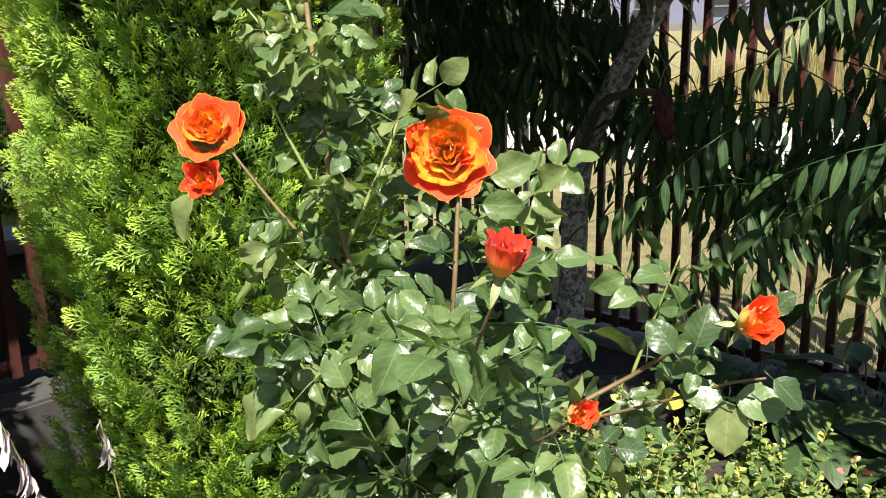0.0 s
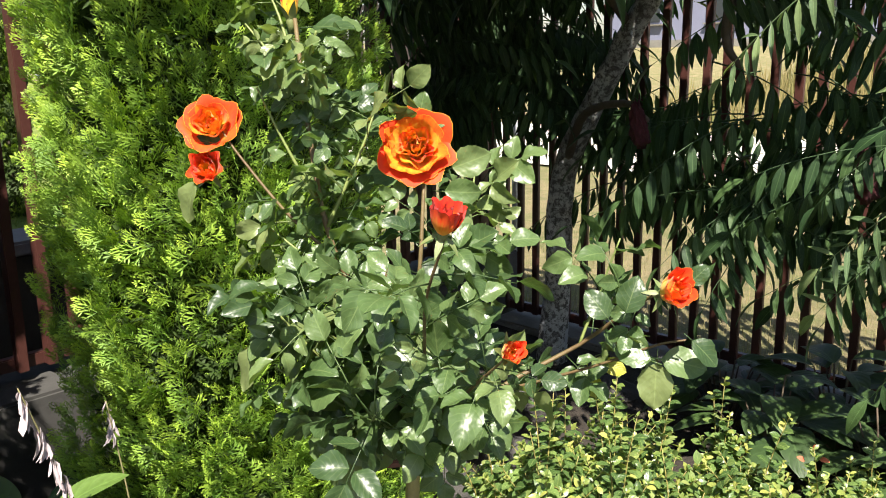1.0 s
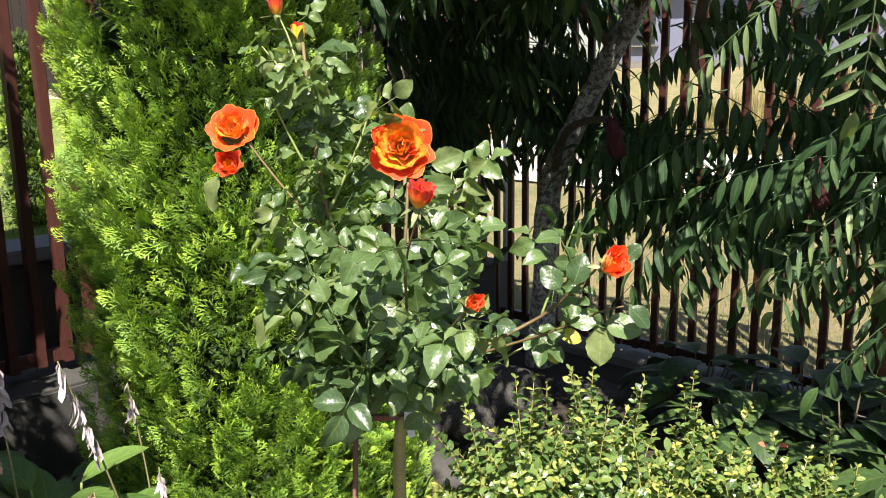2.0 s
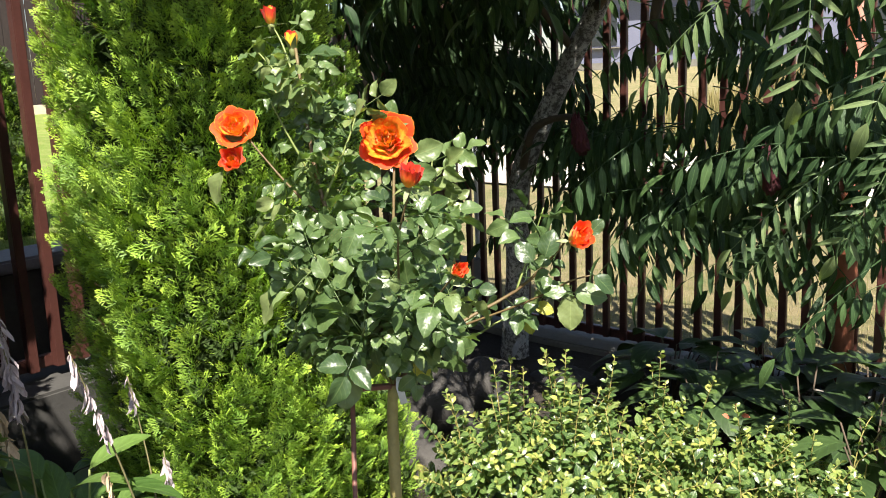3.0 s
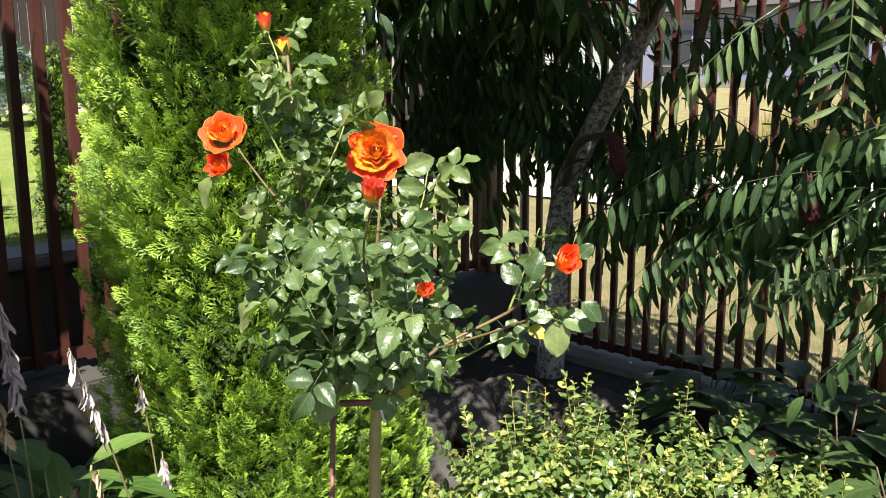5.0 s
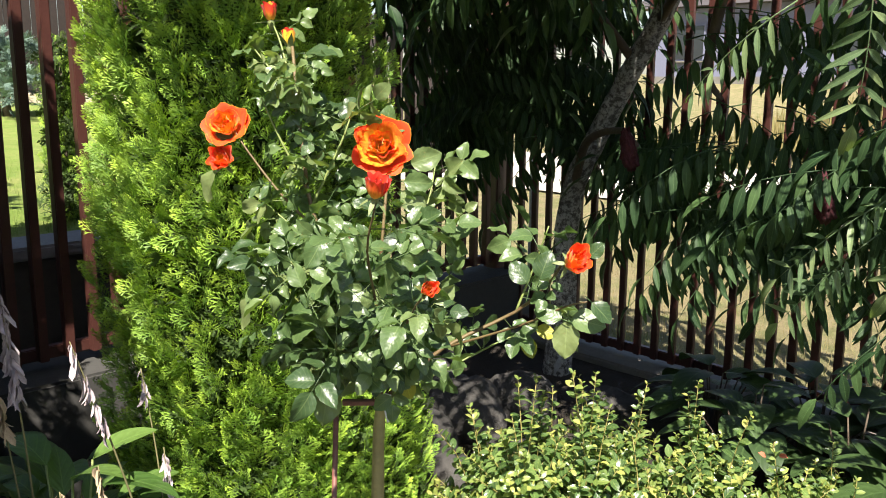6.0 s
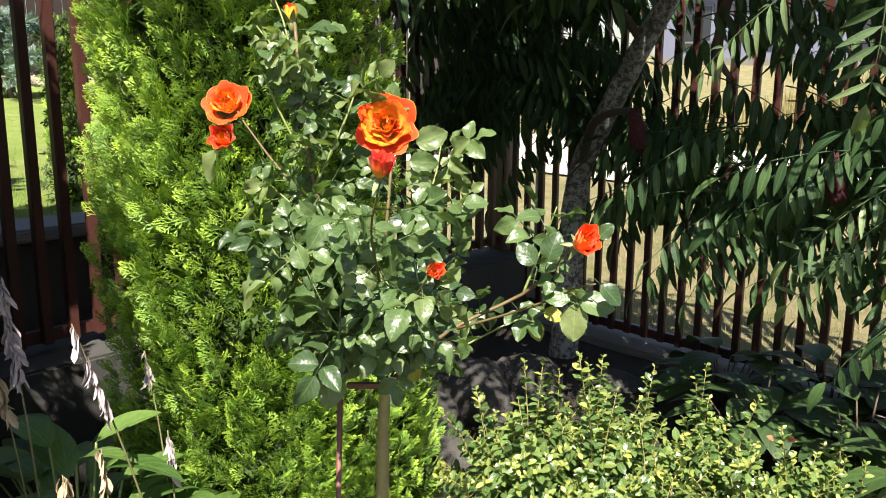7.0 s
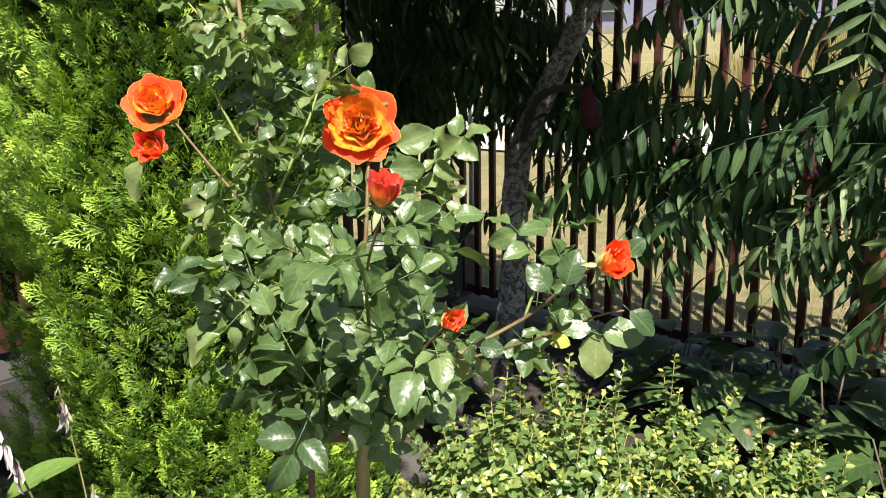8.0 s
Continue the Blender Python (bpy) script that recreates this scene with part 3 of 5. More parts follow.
def fan_template(seed, length, sides=8, subs=3, half=0.0023):
    """A flat fern-like branchlet along +y: forked side twiglets that shorten towards its tip."""
    r = np.random.default_rng(seed)
    vs, fs, us = [], [], []

    def strip(p, q, w, v0, v1):
        d = q - p
        n = np.array([-d[1], d[0], 0.0])
        n = n / (np.linalg.norm(n) + 1e-9) * w
        m = p + d * 0.62
        b = len(vs)
        vs.extend([p, m + n + (0, 0, w * 0.4), q, m - n - (0, 0, w * 0.4)])
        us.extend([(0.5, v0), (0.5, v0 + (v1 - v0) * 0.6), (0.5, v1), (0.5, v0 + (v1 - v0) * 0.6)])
        fs.extend([(b, b + 1, b + 3), (b + 1, b + 2, b + 3)])

    def spine(s):
        return np.array([0.06 * length * math.sin(2.2 * s + seed), s * length, -0.20 * length * s * s])

    for k in range(2):
        strip(spine(k * 0.5), spine(k * 0.5 + 0.5), half, k * 0.5, k * 0.5 + 0.5)
    for k in range(sides):
        s = 0.10 + 0.86 * k / sides
        side = 1 if k % 2 else -1
        base = spine(s)
        a = radians(r.uniform(30, 50)) * side
        ln = length * (0.58 * (1 - s) + 0.15) * r.uniform(0.85, 1.15)
        tip = base + np.array([math.sin(a) * ln, math.cos(a) * ln, r.uniform(-0.28, 0.10) * ln])
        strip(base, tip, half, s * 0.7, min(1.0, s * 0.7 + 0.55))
        for j in range(subs):
            q = 0.28 + 0.55 * j / subs
            b2 = base + (tip - base) * q
            a2 = a + (side if j % 2 else -side) * radians(r.uniform(28, 46))
            l2 = ln * (0.56 - 0.34 * q) + 0.004
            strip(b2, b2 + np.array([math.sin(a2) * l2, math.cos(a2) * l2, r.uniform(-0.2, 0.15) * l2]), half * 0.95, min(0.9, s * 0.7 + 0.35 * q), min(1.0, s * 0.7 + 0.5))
    return np.array(vs, dtype=float), np.array(fs), np.array(us, dtype=float)


def arborvitae(name, place, height, radius, count, label, seed, fan=0.092, each=16, top=0.6, near=None, z_most=1.0, half=0.0023):
    """Columnar conifer: trunk, and plumes that rise outwards, each set with flat fans, with hollows between them."""
    r = random.Random(seed)
    t = thing(name, label, "conifer", place)
    part("trunk", tube_mesh("trunk", [(0, 0, -0.05), (0.01, 0, height * 0.4), (0, 0.01, height * 0.92)], [radius * 0.11, radius * 0.08, 0.008], TWIG, 10), t)
    big = fan / 0.092

    def girth(z):
        s = min(1.0, max(0.0, z / height))
        return radius * (0.90 + 0.10 * math.sin(min(1, s / 0.28) * math.pi / 2)) * (1 - max(0, (s - top) / (1 - top)) ** 2.2)

    boughs = []
    for i in range(count):
        picks = []
        for k in range(6):
            z, a = r.uniform(0.0, 0.93) * height, r.uniform(0, 2 * math.pi)
            if near is not None and (math.cos(a - near) < -0.15 or z > z_most * height) and r.random() < 0.8:
                a, z = near + r.uniform(-1.75, 1.75), r.uniform(0.0, z_most) * height
            room = min([math.hypot((z - q[0]) * 0.5, 2 * radius * math.sin((a - q[1]) / 2)) for q in boughs] or [1])
            picks.append((room, z, a))
        boughs.append(max(picks)[1:])
    mats, dark = [[], [], [], []], []
    for z, a in boughs:
        f = r.uniform(0.78, 1.08)
        out = Vector((math.cos(a), math.sin(a), 0))
        tan = Vector((-out.y, out.x, 0))
        ln = r.uniform(0.19, 0.30) * big
        p0 = out * max(0.02, girth(z) * f - 0.15 * big) + Vector((0, 0, z - 0.05))
        p1 = out * max(0.01, girth(z + ln) * f) + Vector((0, 0, z + ln)) + tan * r.gauss(0, 0.045) * big
        ax = (p1 - p0).normalized()
        side0 = ax.cross(out).normalized()
        face0 = side0.cross(ax).normalized()
        if face0.dot(out) < 0:
            face0 = -face0
        for k in range(each):
            s = (k + r.random()) / each
            sg = 1 if k % 2 else -1
            p = p0.lerp(p1, s) + out * 0.045 * big * math.sin(s * math.pi) + Vector((r.gauss(0, 0.006), r.gauss(0, 0.006), 0))
            spread = r.uniform(0.25, 1.05) * (1 - 0.5 * s)
            d = ax * r.uniform(0.45, 0.9) + side0 * sg * spread + out * r.uniform(0.05, 0.75) + Vector((0, 0, r.uniform(-0.25, 0.15)))
            turn = face0 * r.uniform(0.3, 1.0) + side0 * sg * r.uniform(-0.2, 0.8) + Vector((r.gauss(0, 0.25), r.gauss(0, 0.25), r.uniform(0.0, 0.6)))
            mats[r.randrange(4)].append(np.array(frame_of(p, d, turn, (1.0 - 0.42 * s) * r.uniform(0.75, 1.15))))
        # inner fans, coloured near black so the hollows look shaded
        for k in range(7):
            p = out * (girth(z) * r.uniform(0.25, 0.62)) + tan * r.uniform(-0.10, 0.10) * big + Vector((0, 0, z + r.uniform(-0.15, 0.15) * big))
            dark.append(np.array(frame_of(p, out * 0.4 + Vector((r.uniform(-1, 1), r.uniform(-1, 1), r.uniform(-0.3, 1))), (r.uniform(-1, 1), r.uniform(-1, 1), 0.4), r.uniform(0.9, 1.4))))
    groups = []
    rnd = np.random.default_rng(seed)
    for i in range(4):
        tv, tf, tu = fan_template(seed * 10 + i, fan, half=half)
        vs, fs, us = scatter(tv, tf, tu, mats[i])
        us[:, 0] = np.repeat(rnd.random(len(mats[i])), len(tv))
        groups.append((vs, fs, us))
    vs, fs, us = joined(groups)
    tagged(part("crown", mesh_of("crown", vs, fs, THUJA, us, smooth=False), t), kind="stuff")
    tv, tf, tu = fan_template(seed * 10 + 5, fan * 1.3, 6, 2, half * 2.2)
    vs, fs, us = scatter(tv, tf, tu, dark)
    tagged(part("shade_growth", mesh_of("shade_growth", vs, fs, THUJA_SHADE, us, smooth=False), t), kind="stuff")
    return t


arborvitae("arborvitae", (-1.24, 1.695, 0), 2.9, 0.400, 620, "tall dense bright green columnar arborvitae beside the rose", 3, top=0.38, near=radians(-50), z_most=0.72)
# two trees out of view, added to shade plinth, hosta and the main arborvitae
for x, y, h, n in ((-2.02, 0.84, 3.2, 130), (-1.08, 0.26, 2.50, 110)):
    arborvitae("arborvitae", (x, y, 0), h, 0.30, n, "tall green columnar arborvitae added out of view for shade", 9 + n, 0.13, half=0.005)
# three unseen trees, added to cast shade over the near lawn and coping
for x, y in ((-2.92, 1.00), (-3.40, 1.15), (-3.90, 1.05)):
    arborvitae("arborvitae", (x, y, 0.85), 2.2, 0.30, 90, "unseen green arborvitae added to shade the raised lawn", int(-x * 10), 0.14, half=0.006)
arborvitae("low_arborvitae", (-0.985, 1.80, 0), 0.92, 0.245, 210, "low bright green arborvitae behind the tall one", 23, 0.078, top=0.5, near=radians(-50), z_most=0.95)
p = Vector((-2.95, 2.42, lawn_height(0.95)))
arborvitae("small_arborvitae", p, 0.78, 0.07, 45, "small bright unseen green arborvitae added to shade the raised lawn", 5, 0.055, half=0.0016)


def spruce(place, h, label):
    r = random.Random(11)
    t = thing("blue_spruce", label, "conifer", place)
    part("trunk", tube_mesh("trunk", [(0, 0, -0.05), (0, 0, h)], [0.05, 0.01], TWIG), t)
    vs, fs, us = [], [], []
    mats = []
    for k in range(60):
        z = h * r.uniform(0.05, 0.97)
        a = r.uniform(0, 6.283)
        ln = (1 - z / h) * 0.9 + 0.12
        for q in range(26):
            s = r.random()
            d = Vector((math.cos(a), math.sin(a), 0.12))
            pp = d * ln * s + Vector((0, 0, z))
            nd = (d + Vector((r.uniform(-1, 1), r.uniform(-1, 1), r.uniform(-1, 1))) * 0.9)
            mats.append(np.array(frame_of(pp, nd, (r.uniform(-1, 1), r.uniform(-1, 1), 1), 1)))
    tv, tf, tu = frond_template(91, 0.13)
    vs, fs, us = scatter(tv, tf, tu, mats)
    tagged(part("needle_growth", mesh_of("needle_growth", vs, fs, SPRUCE, us, smooth=False), t), kind="stuff")


p = Vector((-8.13, 5.78, lawn_height(6.8)))
spruce(p, 0.95, "small blue-green spruce at the far edge of the lawn")


# ---- rose tree ----
GRAFT = Vector((-0.262, 0.905, 0.965))
rose = thing("rose_tree", "standard rose tree with orange-red blooms and glossy green leaves", "rose", (-0.255, 0.86, 0))
ROSE_AT = rose.location.copy()


def rose_place(p):
    return Vector(p) - ROSE_AT


part("stem", tube_mesh("stem", [rose_place(p) for p in curve_points([(-0.255, 0.86, -0.02), (-0.262, 0.865, 0.35), (-0.252, 0.872, 0.7), (-0.262, 0.895, 0.9), GRAFT], 14)],
                       [0.0125 - 0.003 * i / 14 for i in range(15)], STEM, 10, 0.12), rose)
CANES = {
    "main": [GRAFT, (-0.255, 0.86, 1.07), (-0.248, 0.80, 1.17), (-0.296, 0.775, 1.292), (-0.325, 0.785, 1.409), (-0.345, 0.795, 1.545)],
    "bud": [(-0.33, 0.787, 1.44), (-0.366, 0.798, 1.54), (-0.397, 0.812, 1.585)],
    "pair": [(-0.290, 0.778, 1.27), (-0.335, 0.745, 1.33), (-0.385, 0.735, 1.39), (-0.41, 0.735, 1.42)],
    "great": [GRAFT, (-0.235, 0.845, 1.1), (-0.205, 0.82, 1.25), (-0.21, 0.848, 1.37)],
    "half": [(-0.23, 0.84, 1.06), (-0.15, 0.72, 1.18), (-0.085, 0.60, 1.29), (-0.05, 0.565, 1.355)],
    "low": [(-0.24, 0.86, 1.03), (-0.13, 0.74, 1.13), (-0.05, 0.65, 1.21), (-0.02, 0.628, 1.24)],
    "east": [GRAFT, (-0.17, 0.95, 1.06), (-0.07, 1.02, 1.12), (0.0, 0.99, 1.185), (0.05, 0.905, 1.233)],
    "spray": [(-0.17, 0.95, 1.06), (-0.03, 0.95, 1.12), (0.05, 0.93, 1.165), (0.085, 0.925, 1.178)],
    "west": [(-0.252, 0.87, 1.04), (-0.27, 0.75, 1.14), (-0.305, 0.70, 1.21), (-0.32, 0.69, 1.24)],
    "west_low": [(-0.255, 0.88, 1.02), (-0.28, 0.76, 1.10), (-0.33, 0.70, 1.16)],
    "yellow": [GRAFT, (-0.17, 0.98, 1.02), (-0.10, 1.06, 1.06), (-0.04, 1.08, 1.08)],
    "east_tuft": [(-0.07, 1.02, 1.12), (-0.05, 1.04, 1.19), (-0.025, 1.043, 1.265)],
    "back_east": [GRAFT, (-0.23, 1.0, 1.09), (-0.25, 1.07, 1.18), (-0.27, 1.11, 1.27)],
    "skirt": [GRAFT, (-0.22, 0.82, 1.06), (-0.16, 0.76, 1.09), (-0.13, 0.75, 1.09)],
    "skirt_west": [GRAFT, (-0.28, 0.82, 1.05), (-0.31, 0.75, 1.08)],
    "inner": [(-0.25, 0.81, 1.14), (-0.20, 0.72, 1.22), (-0.18, 0.70, 1.29)],
    "inner_low": [(-0.245, 0.84, 1.08), (-0.20, 0.70, 1.12), (-0.17, 0.65, 1.15)],
    "upper_west": [(-0.305, 0.78, 1.32), (-0.345, 0.76, 1.41), (-0.37, 0.75, 1.47)],
    "mid_west": [(-0.285, 0.78, 1.25), (-0.315, 0.75, 1.28), (-0.345, 0.74, 1.305)],
    "crown": [(-0.335, 0.79, 1.44), (-0.315, 0.775, 1.50), (-0.30, 0.77, 1.53)],
    "crown_west": [(-0.34, 0.79, 1.46), (-0.375, 0.78, 1.51), (-0.40, 0.775, 1.54)],
    "mid_east": [(-0.21, 0.84, 1.24), (-0.20, 0.94, 1.29), (-0.205, 0.99, 1.37)],
    "heart": [(-0.25, 0.81, 1.15), (-0.27, 0.72, 1.20), (-0.25, 0.66, 1.25)],
    "upper": [(-0.30, 0.775, 1.31), (-0.265, 0.80, 1.40), (-0.255, 0.82, 1.45)],
}
THICK = {"main": 0.0055, "great": 0.0045, "east": 0.004}
for key, ctrl in CANES.items():
    pts = curve_points([rose_place(p) for p in ctrl], 12)
    r0 = THICK.get(key, 0.0024)
    part("cane", tube_mesh("cane", pts, [r0 * (1 - 0.55 * i / 12) for i in range(13)], CANE if key in ("main", "great", "east", "pair", "inner", "half", "spray", "low", "back_east") else YOUNG, 7, 0.1), rose)


def rose_leaf_mesh(seed, leaflets, size=1.0):
    """A compound leaf along +y: stalk and oval toothed leaflets."""
    r = random.Random(seed)
    groups = []
    ln = 0.052 * (leaflets // 2) / 2 + 0.03
    stalk = [(0, 0, 0), (0, ln * 0.5, 0.004), (0, ln, -0.002)]
    groups.append(tris(*tube(stalk, [0.0011, 0.0009, 0.0006], 4)))
    spots = [(0, ln, 0.0, 1.0)]
    for k in range(leaflets // 2):
        s = ln * (0.92 - 0.40 * k - 0.12)
        for sg in (-1, 1):
            spots.append((sg * 0.003, s, sg * radians(r.uniform(52, 70)), r.uniform(0.72, 0.9)))
    for x, y, a, f in spots:
        L = 0.050 * f * r.uniform(0.8, 1.2)
        v, t, u = blade(L, L * r.uniform(0.56, 0.76), 11, r.uniform(0.1, 0.85), r.uniform(-0.1, 0.5), 0.40, 0.06, 0.80, r.uniform(-0.7, 0.7), r, r.uniform(0.03, 0.10))
        m = Matrix.Translation((x, y, 0)) @ Matrix.Rotation(-a, 4, "Z") @ Matrix.Rotation(r.uniform(-0.75, 0.25), 4, "X") @ Matrix.Rotation(r.uniform(-0.6, 0.6), 4, "Y")
        h = np.concatenate([v, np.ones((len(v), 1))], axis=1) @ np.array(m).T
        groups.append((h[:, :3], t, u))
    v, t, u = joined(groups)
    return mesh_of("leaf", v * size, t, ROSE_LEAF, u)


LEAVES = [rose_leaf_mesh(100 + k, 5) for k in range(9)] + [rose_leaf_mesh(120 + k, 3) for k in range(5)] + [rose_leaf_mesh(130, 7)]
lr = random.Random(21)
# blooms stand free of leaves towards the open side of the garden
BLOOM_ROOM = (((-0.19, 0.82, 1.39), 0.062), ((-0.405, 0.72, 1.43), 0.052), ((-0.42, 0.71, 1.378), 0.042), ((-0.045, 0.555, 1.372), 0.038), ((0.076, 0.90, 1.247), 0.042), ((-0.012, 0.622, 1.253), 0.032), ((-0.352, 0.797, 1.56), 0.02), ((-0.399, 0.813, 1.60), 0.025))


def shades(p, q, w):
    for way in (Vector((0.45, -0.89, 0.06)), Vector((0.53, -0.84, 0.10)), Vector((0.36, -0.93, 0.08))):
        s = (p - q).dot(way)
        if -0.012 < s < 0.45 and (p - q - way * s).length < w:
            return True
    return False


for key, ctrl in CANES.items():
    pts = curve_points([rose_place(p) for p in ctrl], 40)
    total = sum((b - a).length for a, b in zip(pts, pts[1:]))
    dense = key in ("main", "bud", "pair", "upper", "upper_west", "crown", "crown_west", "mid_west")
    count = max(3, int(total / (0.0125 if dense else 0.045 if key in ("spray", "east", "yellow", "east_tuft") else 0.0165)))
    for k in range(count):
        s = (k + 0.6) / count
        if key in ("main", "great", "east", "yellow", "skirt", "skirt_west") and s < 0.22:
            continue
        if key == "spray" and s > 0.55:
            continue
        if key in ("spray", "east") and s < 0.4 and k % 3:
            continue
        i = min(39, int(s * 40))
        p, d = pts[i], (pts[min(40, i + 1)] - pts[i]).normalized()
        a = k * 2.4 + lr.uniform(-0.5, 0.5)
        x = d.orthogonal().normalized()
        side = x * math.cos(a) + d.cross(x) * math.sin(a)
        way = side * 0.85 + d * 0.3 + Vector((0, 0, lr.uniform(-0.3, 0.35)))
        if p.z < 1.09:
            way.z = abs(way.z) * 0.6
        face = Vector((lr.uniform(-1.0, 1.0), lr.uniform(-1.4, 0.5), lr.uniform(0.2, 1.0)))
        face += Vector((0.26, -0.52, 0.81)) * (0.9 if p.z > 1.22 else 0.3)
        if any(shades(p + way.normalized() * f, rose_place(q), w + 0.008) or (p + way.normalized() * f - rose_place(q)).length < w for q, w in BLOOM_ROOM for f in (0.01, 0.045, 0.08, 0.11)):
            continue
        sc = lr.uniform(0.55, 1.05) * (1.0 - 0.28 * min(1, max(0, (p.z - 1.15) / 0.3)))
        part("leaf", LEAVES[lr.randrange(len(LEAVES))], rose, m=frame_of(p, way, face, sc))


def single_leaf(seed, length, width, mat, fold=0.25, droop=0.12):
    r = random.Random(seed)
    v, t, u = blade(length, width, 11, fold, droop, 0.43, 0.06, 0.75, r.uniform(-0.3, 0.3), r, 0.05)
    v2, t2, u2 = tris(*tube([(0, -0.018, 0.0), (0, 0.0, 0)], 0.0011, 4))
    return mesh_of("leaf", *joined([(v, t, u), (v2, t2, u2)])[:2], mat, joined([(v, t, u), (v2, t2, u2)])[2])


SINGLE = [single_leaf(300 + k, 0.062, 0.045, ROSE_LEAF, 0.12 + 0.1 * k, 0.05 + 0.06 * k) for k in range(4)]
YELLOW = single_leaf(320, 0.055, 0.036, ROSE_YELLOW, 0.3, 0.2)
# base of the blade, way it points, way it faces, size, mesh
for p, d, fc, sc, me in (
    ((-0.345, 0.69, 1.185), (-0.35, -0.1, -0.8), (-0.3, -0.8, 0.5), 1.0, SINGLE[1]),
    ((-0.325, 0.80, 1.535), (0.9, 0.2, 0.05), (0.1, -0.5, 0.8), 0.85, SINGLE[2]),
    ((-0.275, 0.93, 1.352), (-0.95, -0.1, 0.0), (0.1, -0.6, 0.8), 1.05, SINGLE[0]),
    ((-0.19, 0.88, 1.37), (0.9, 0.35, 0.35), (0.5, -0.8, 0.2), 0.85, SINGLE[3]),
    ((-0.19, 0.86, 1.345), (0.9, 0.35, -0.05), (0.55, -0.85, 0.15), 0.75, SINGLE[3]),
    ((-0.195, 0.862, 1.33), (0.8, 0.3, -0.75), (0.3, -0.8, 0.5), 0.8, SINGLE[0]),
    ((0.05, 0.94, 1.14), (0.0, -0.15, -0.95), (0.1, -0.9, 0.4), 0.95, SINGLE[0]),
    ((0.055, 0.94, 1.145), (0.95, 0.2, -0.12), (0.1, -0.7, 0.7), 0.9, SINGLE[1]),
    ((0.045, 0.93, 1.145), (-0.9, -0.1, 0.25), (0.0, -0.7, 0.7), 0.75, SINGLE[0]),
    ((-0.278, 0.78, 1.05), (0.02, -0.2, -0.97), (0.1, 1.0, -0.2), 1.35, SINGLE[0]),
    ((-0.292, 0.765, 1.09), (-0.3, -0.2, -0.9), (0.0, 1.0, -0.1), 1.0, SINGLE[1]),
    ((-0.184, 0.849, 1.045), (0.25, -0.05, -0.9), (0.2, -0.9, 0.3), 0.85, YELLOW),
    ((-0.315, 0.865, 1.405), (0.85, 0.1, 0.4), (0.0, -0.7, 0.7), 0.95, SINGLE[2]),
    ((-0.225, 0.865, 1.425), (0.15, 0.1, 0.95), (0.2, -0.95, 0.2), 0.6, SINGLE[0]),
    ((-0.215, 0.865, 1.42), (0.8, 0.1, 0.35), (0.0, -0.8, 0.6), 0.5, SINGLE[1]),
    ((-0.482, 0.765, 1.355), (-0.35, -0.1, -0.85), (-0.3, -0.8, 0.5), 0.95, SINGLE[2]),
    ((-0.41, 0.73, 1.405), (-0.9, -0.2, 0.25), (0.0, -0.8, 0.6), 0.7, SINGLE[1]),
    ((-0.235, 0.70, 1.165), (-0.7, -0.4, -0.45), (-0.1, -0.8, 0.6), 1.05, SINGLE[2]),
    ((-0.15, 0.76, 1.10), (0.7, -0.2, -0.35), (0.2, -0.7, 0.7), 0.95, SINGLE[1]),
    ((-0.07, 1.07, 1.065), (0.3, -0.2, -0.75), (0.2, -0.9, 0.3), 0.75, YELLOW),
    ((-0.05, 1.06, 1.085), (0.7, 0.1, -0.2), (0.0, -0.8, 0.6), 0.7, YELLOW),
    ((0.02, 0.90, 1.21), (0.25, 0.1, 0.9), (0.2, -0.8, 0.4), 0.75, SINGLE[3]),
    ((0.0, 0.90, 1.20), (-0.6, 0.0, 0.7), (0.1, -0.8, 0.5), 0.7, SINGLE[1]),
    ((0.092, 0.925, 1.178), (0.7, 0.1, -0.6), (0.3, -0.6, 0.6), 0.7, SINGLE[2]),
    ((0.085, 0.925, 1.245), (0.6, 0.2, 0.65), (0.3, -0.9, 0.2), 0.5, SINGLE[0]),
):
    part("leaf", me, rose, "yellowing leaf" if me is YELLOW else "", frame_of(rose_place(p), d, fc, sc))


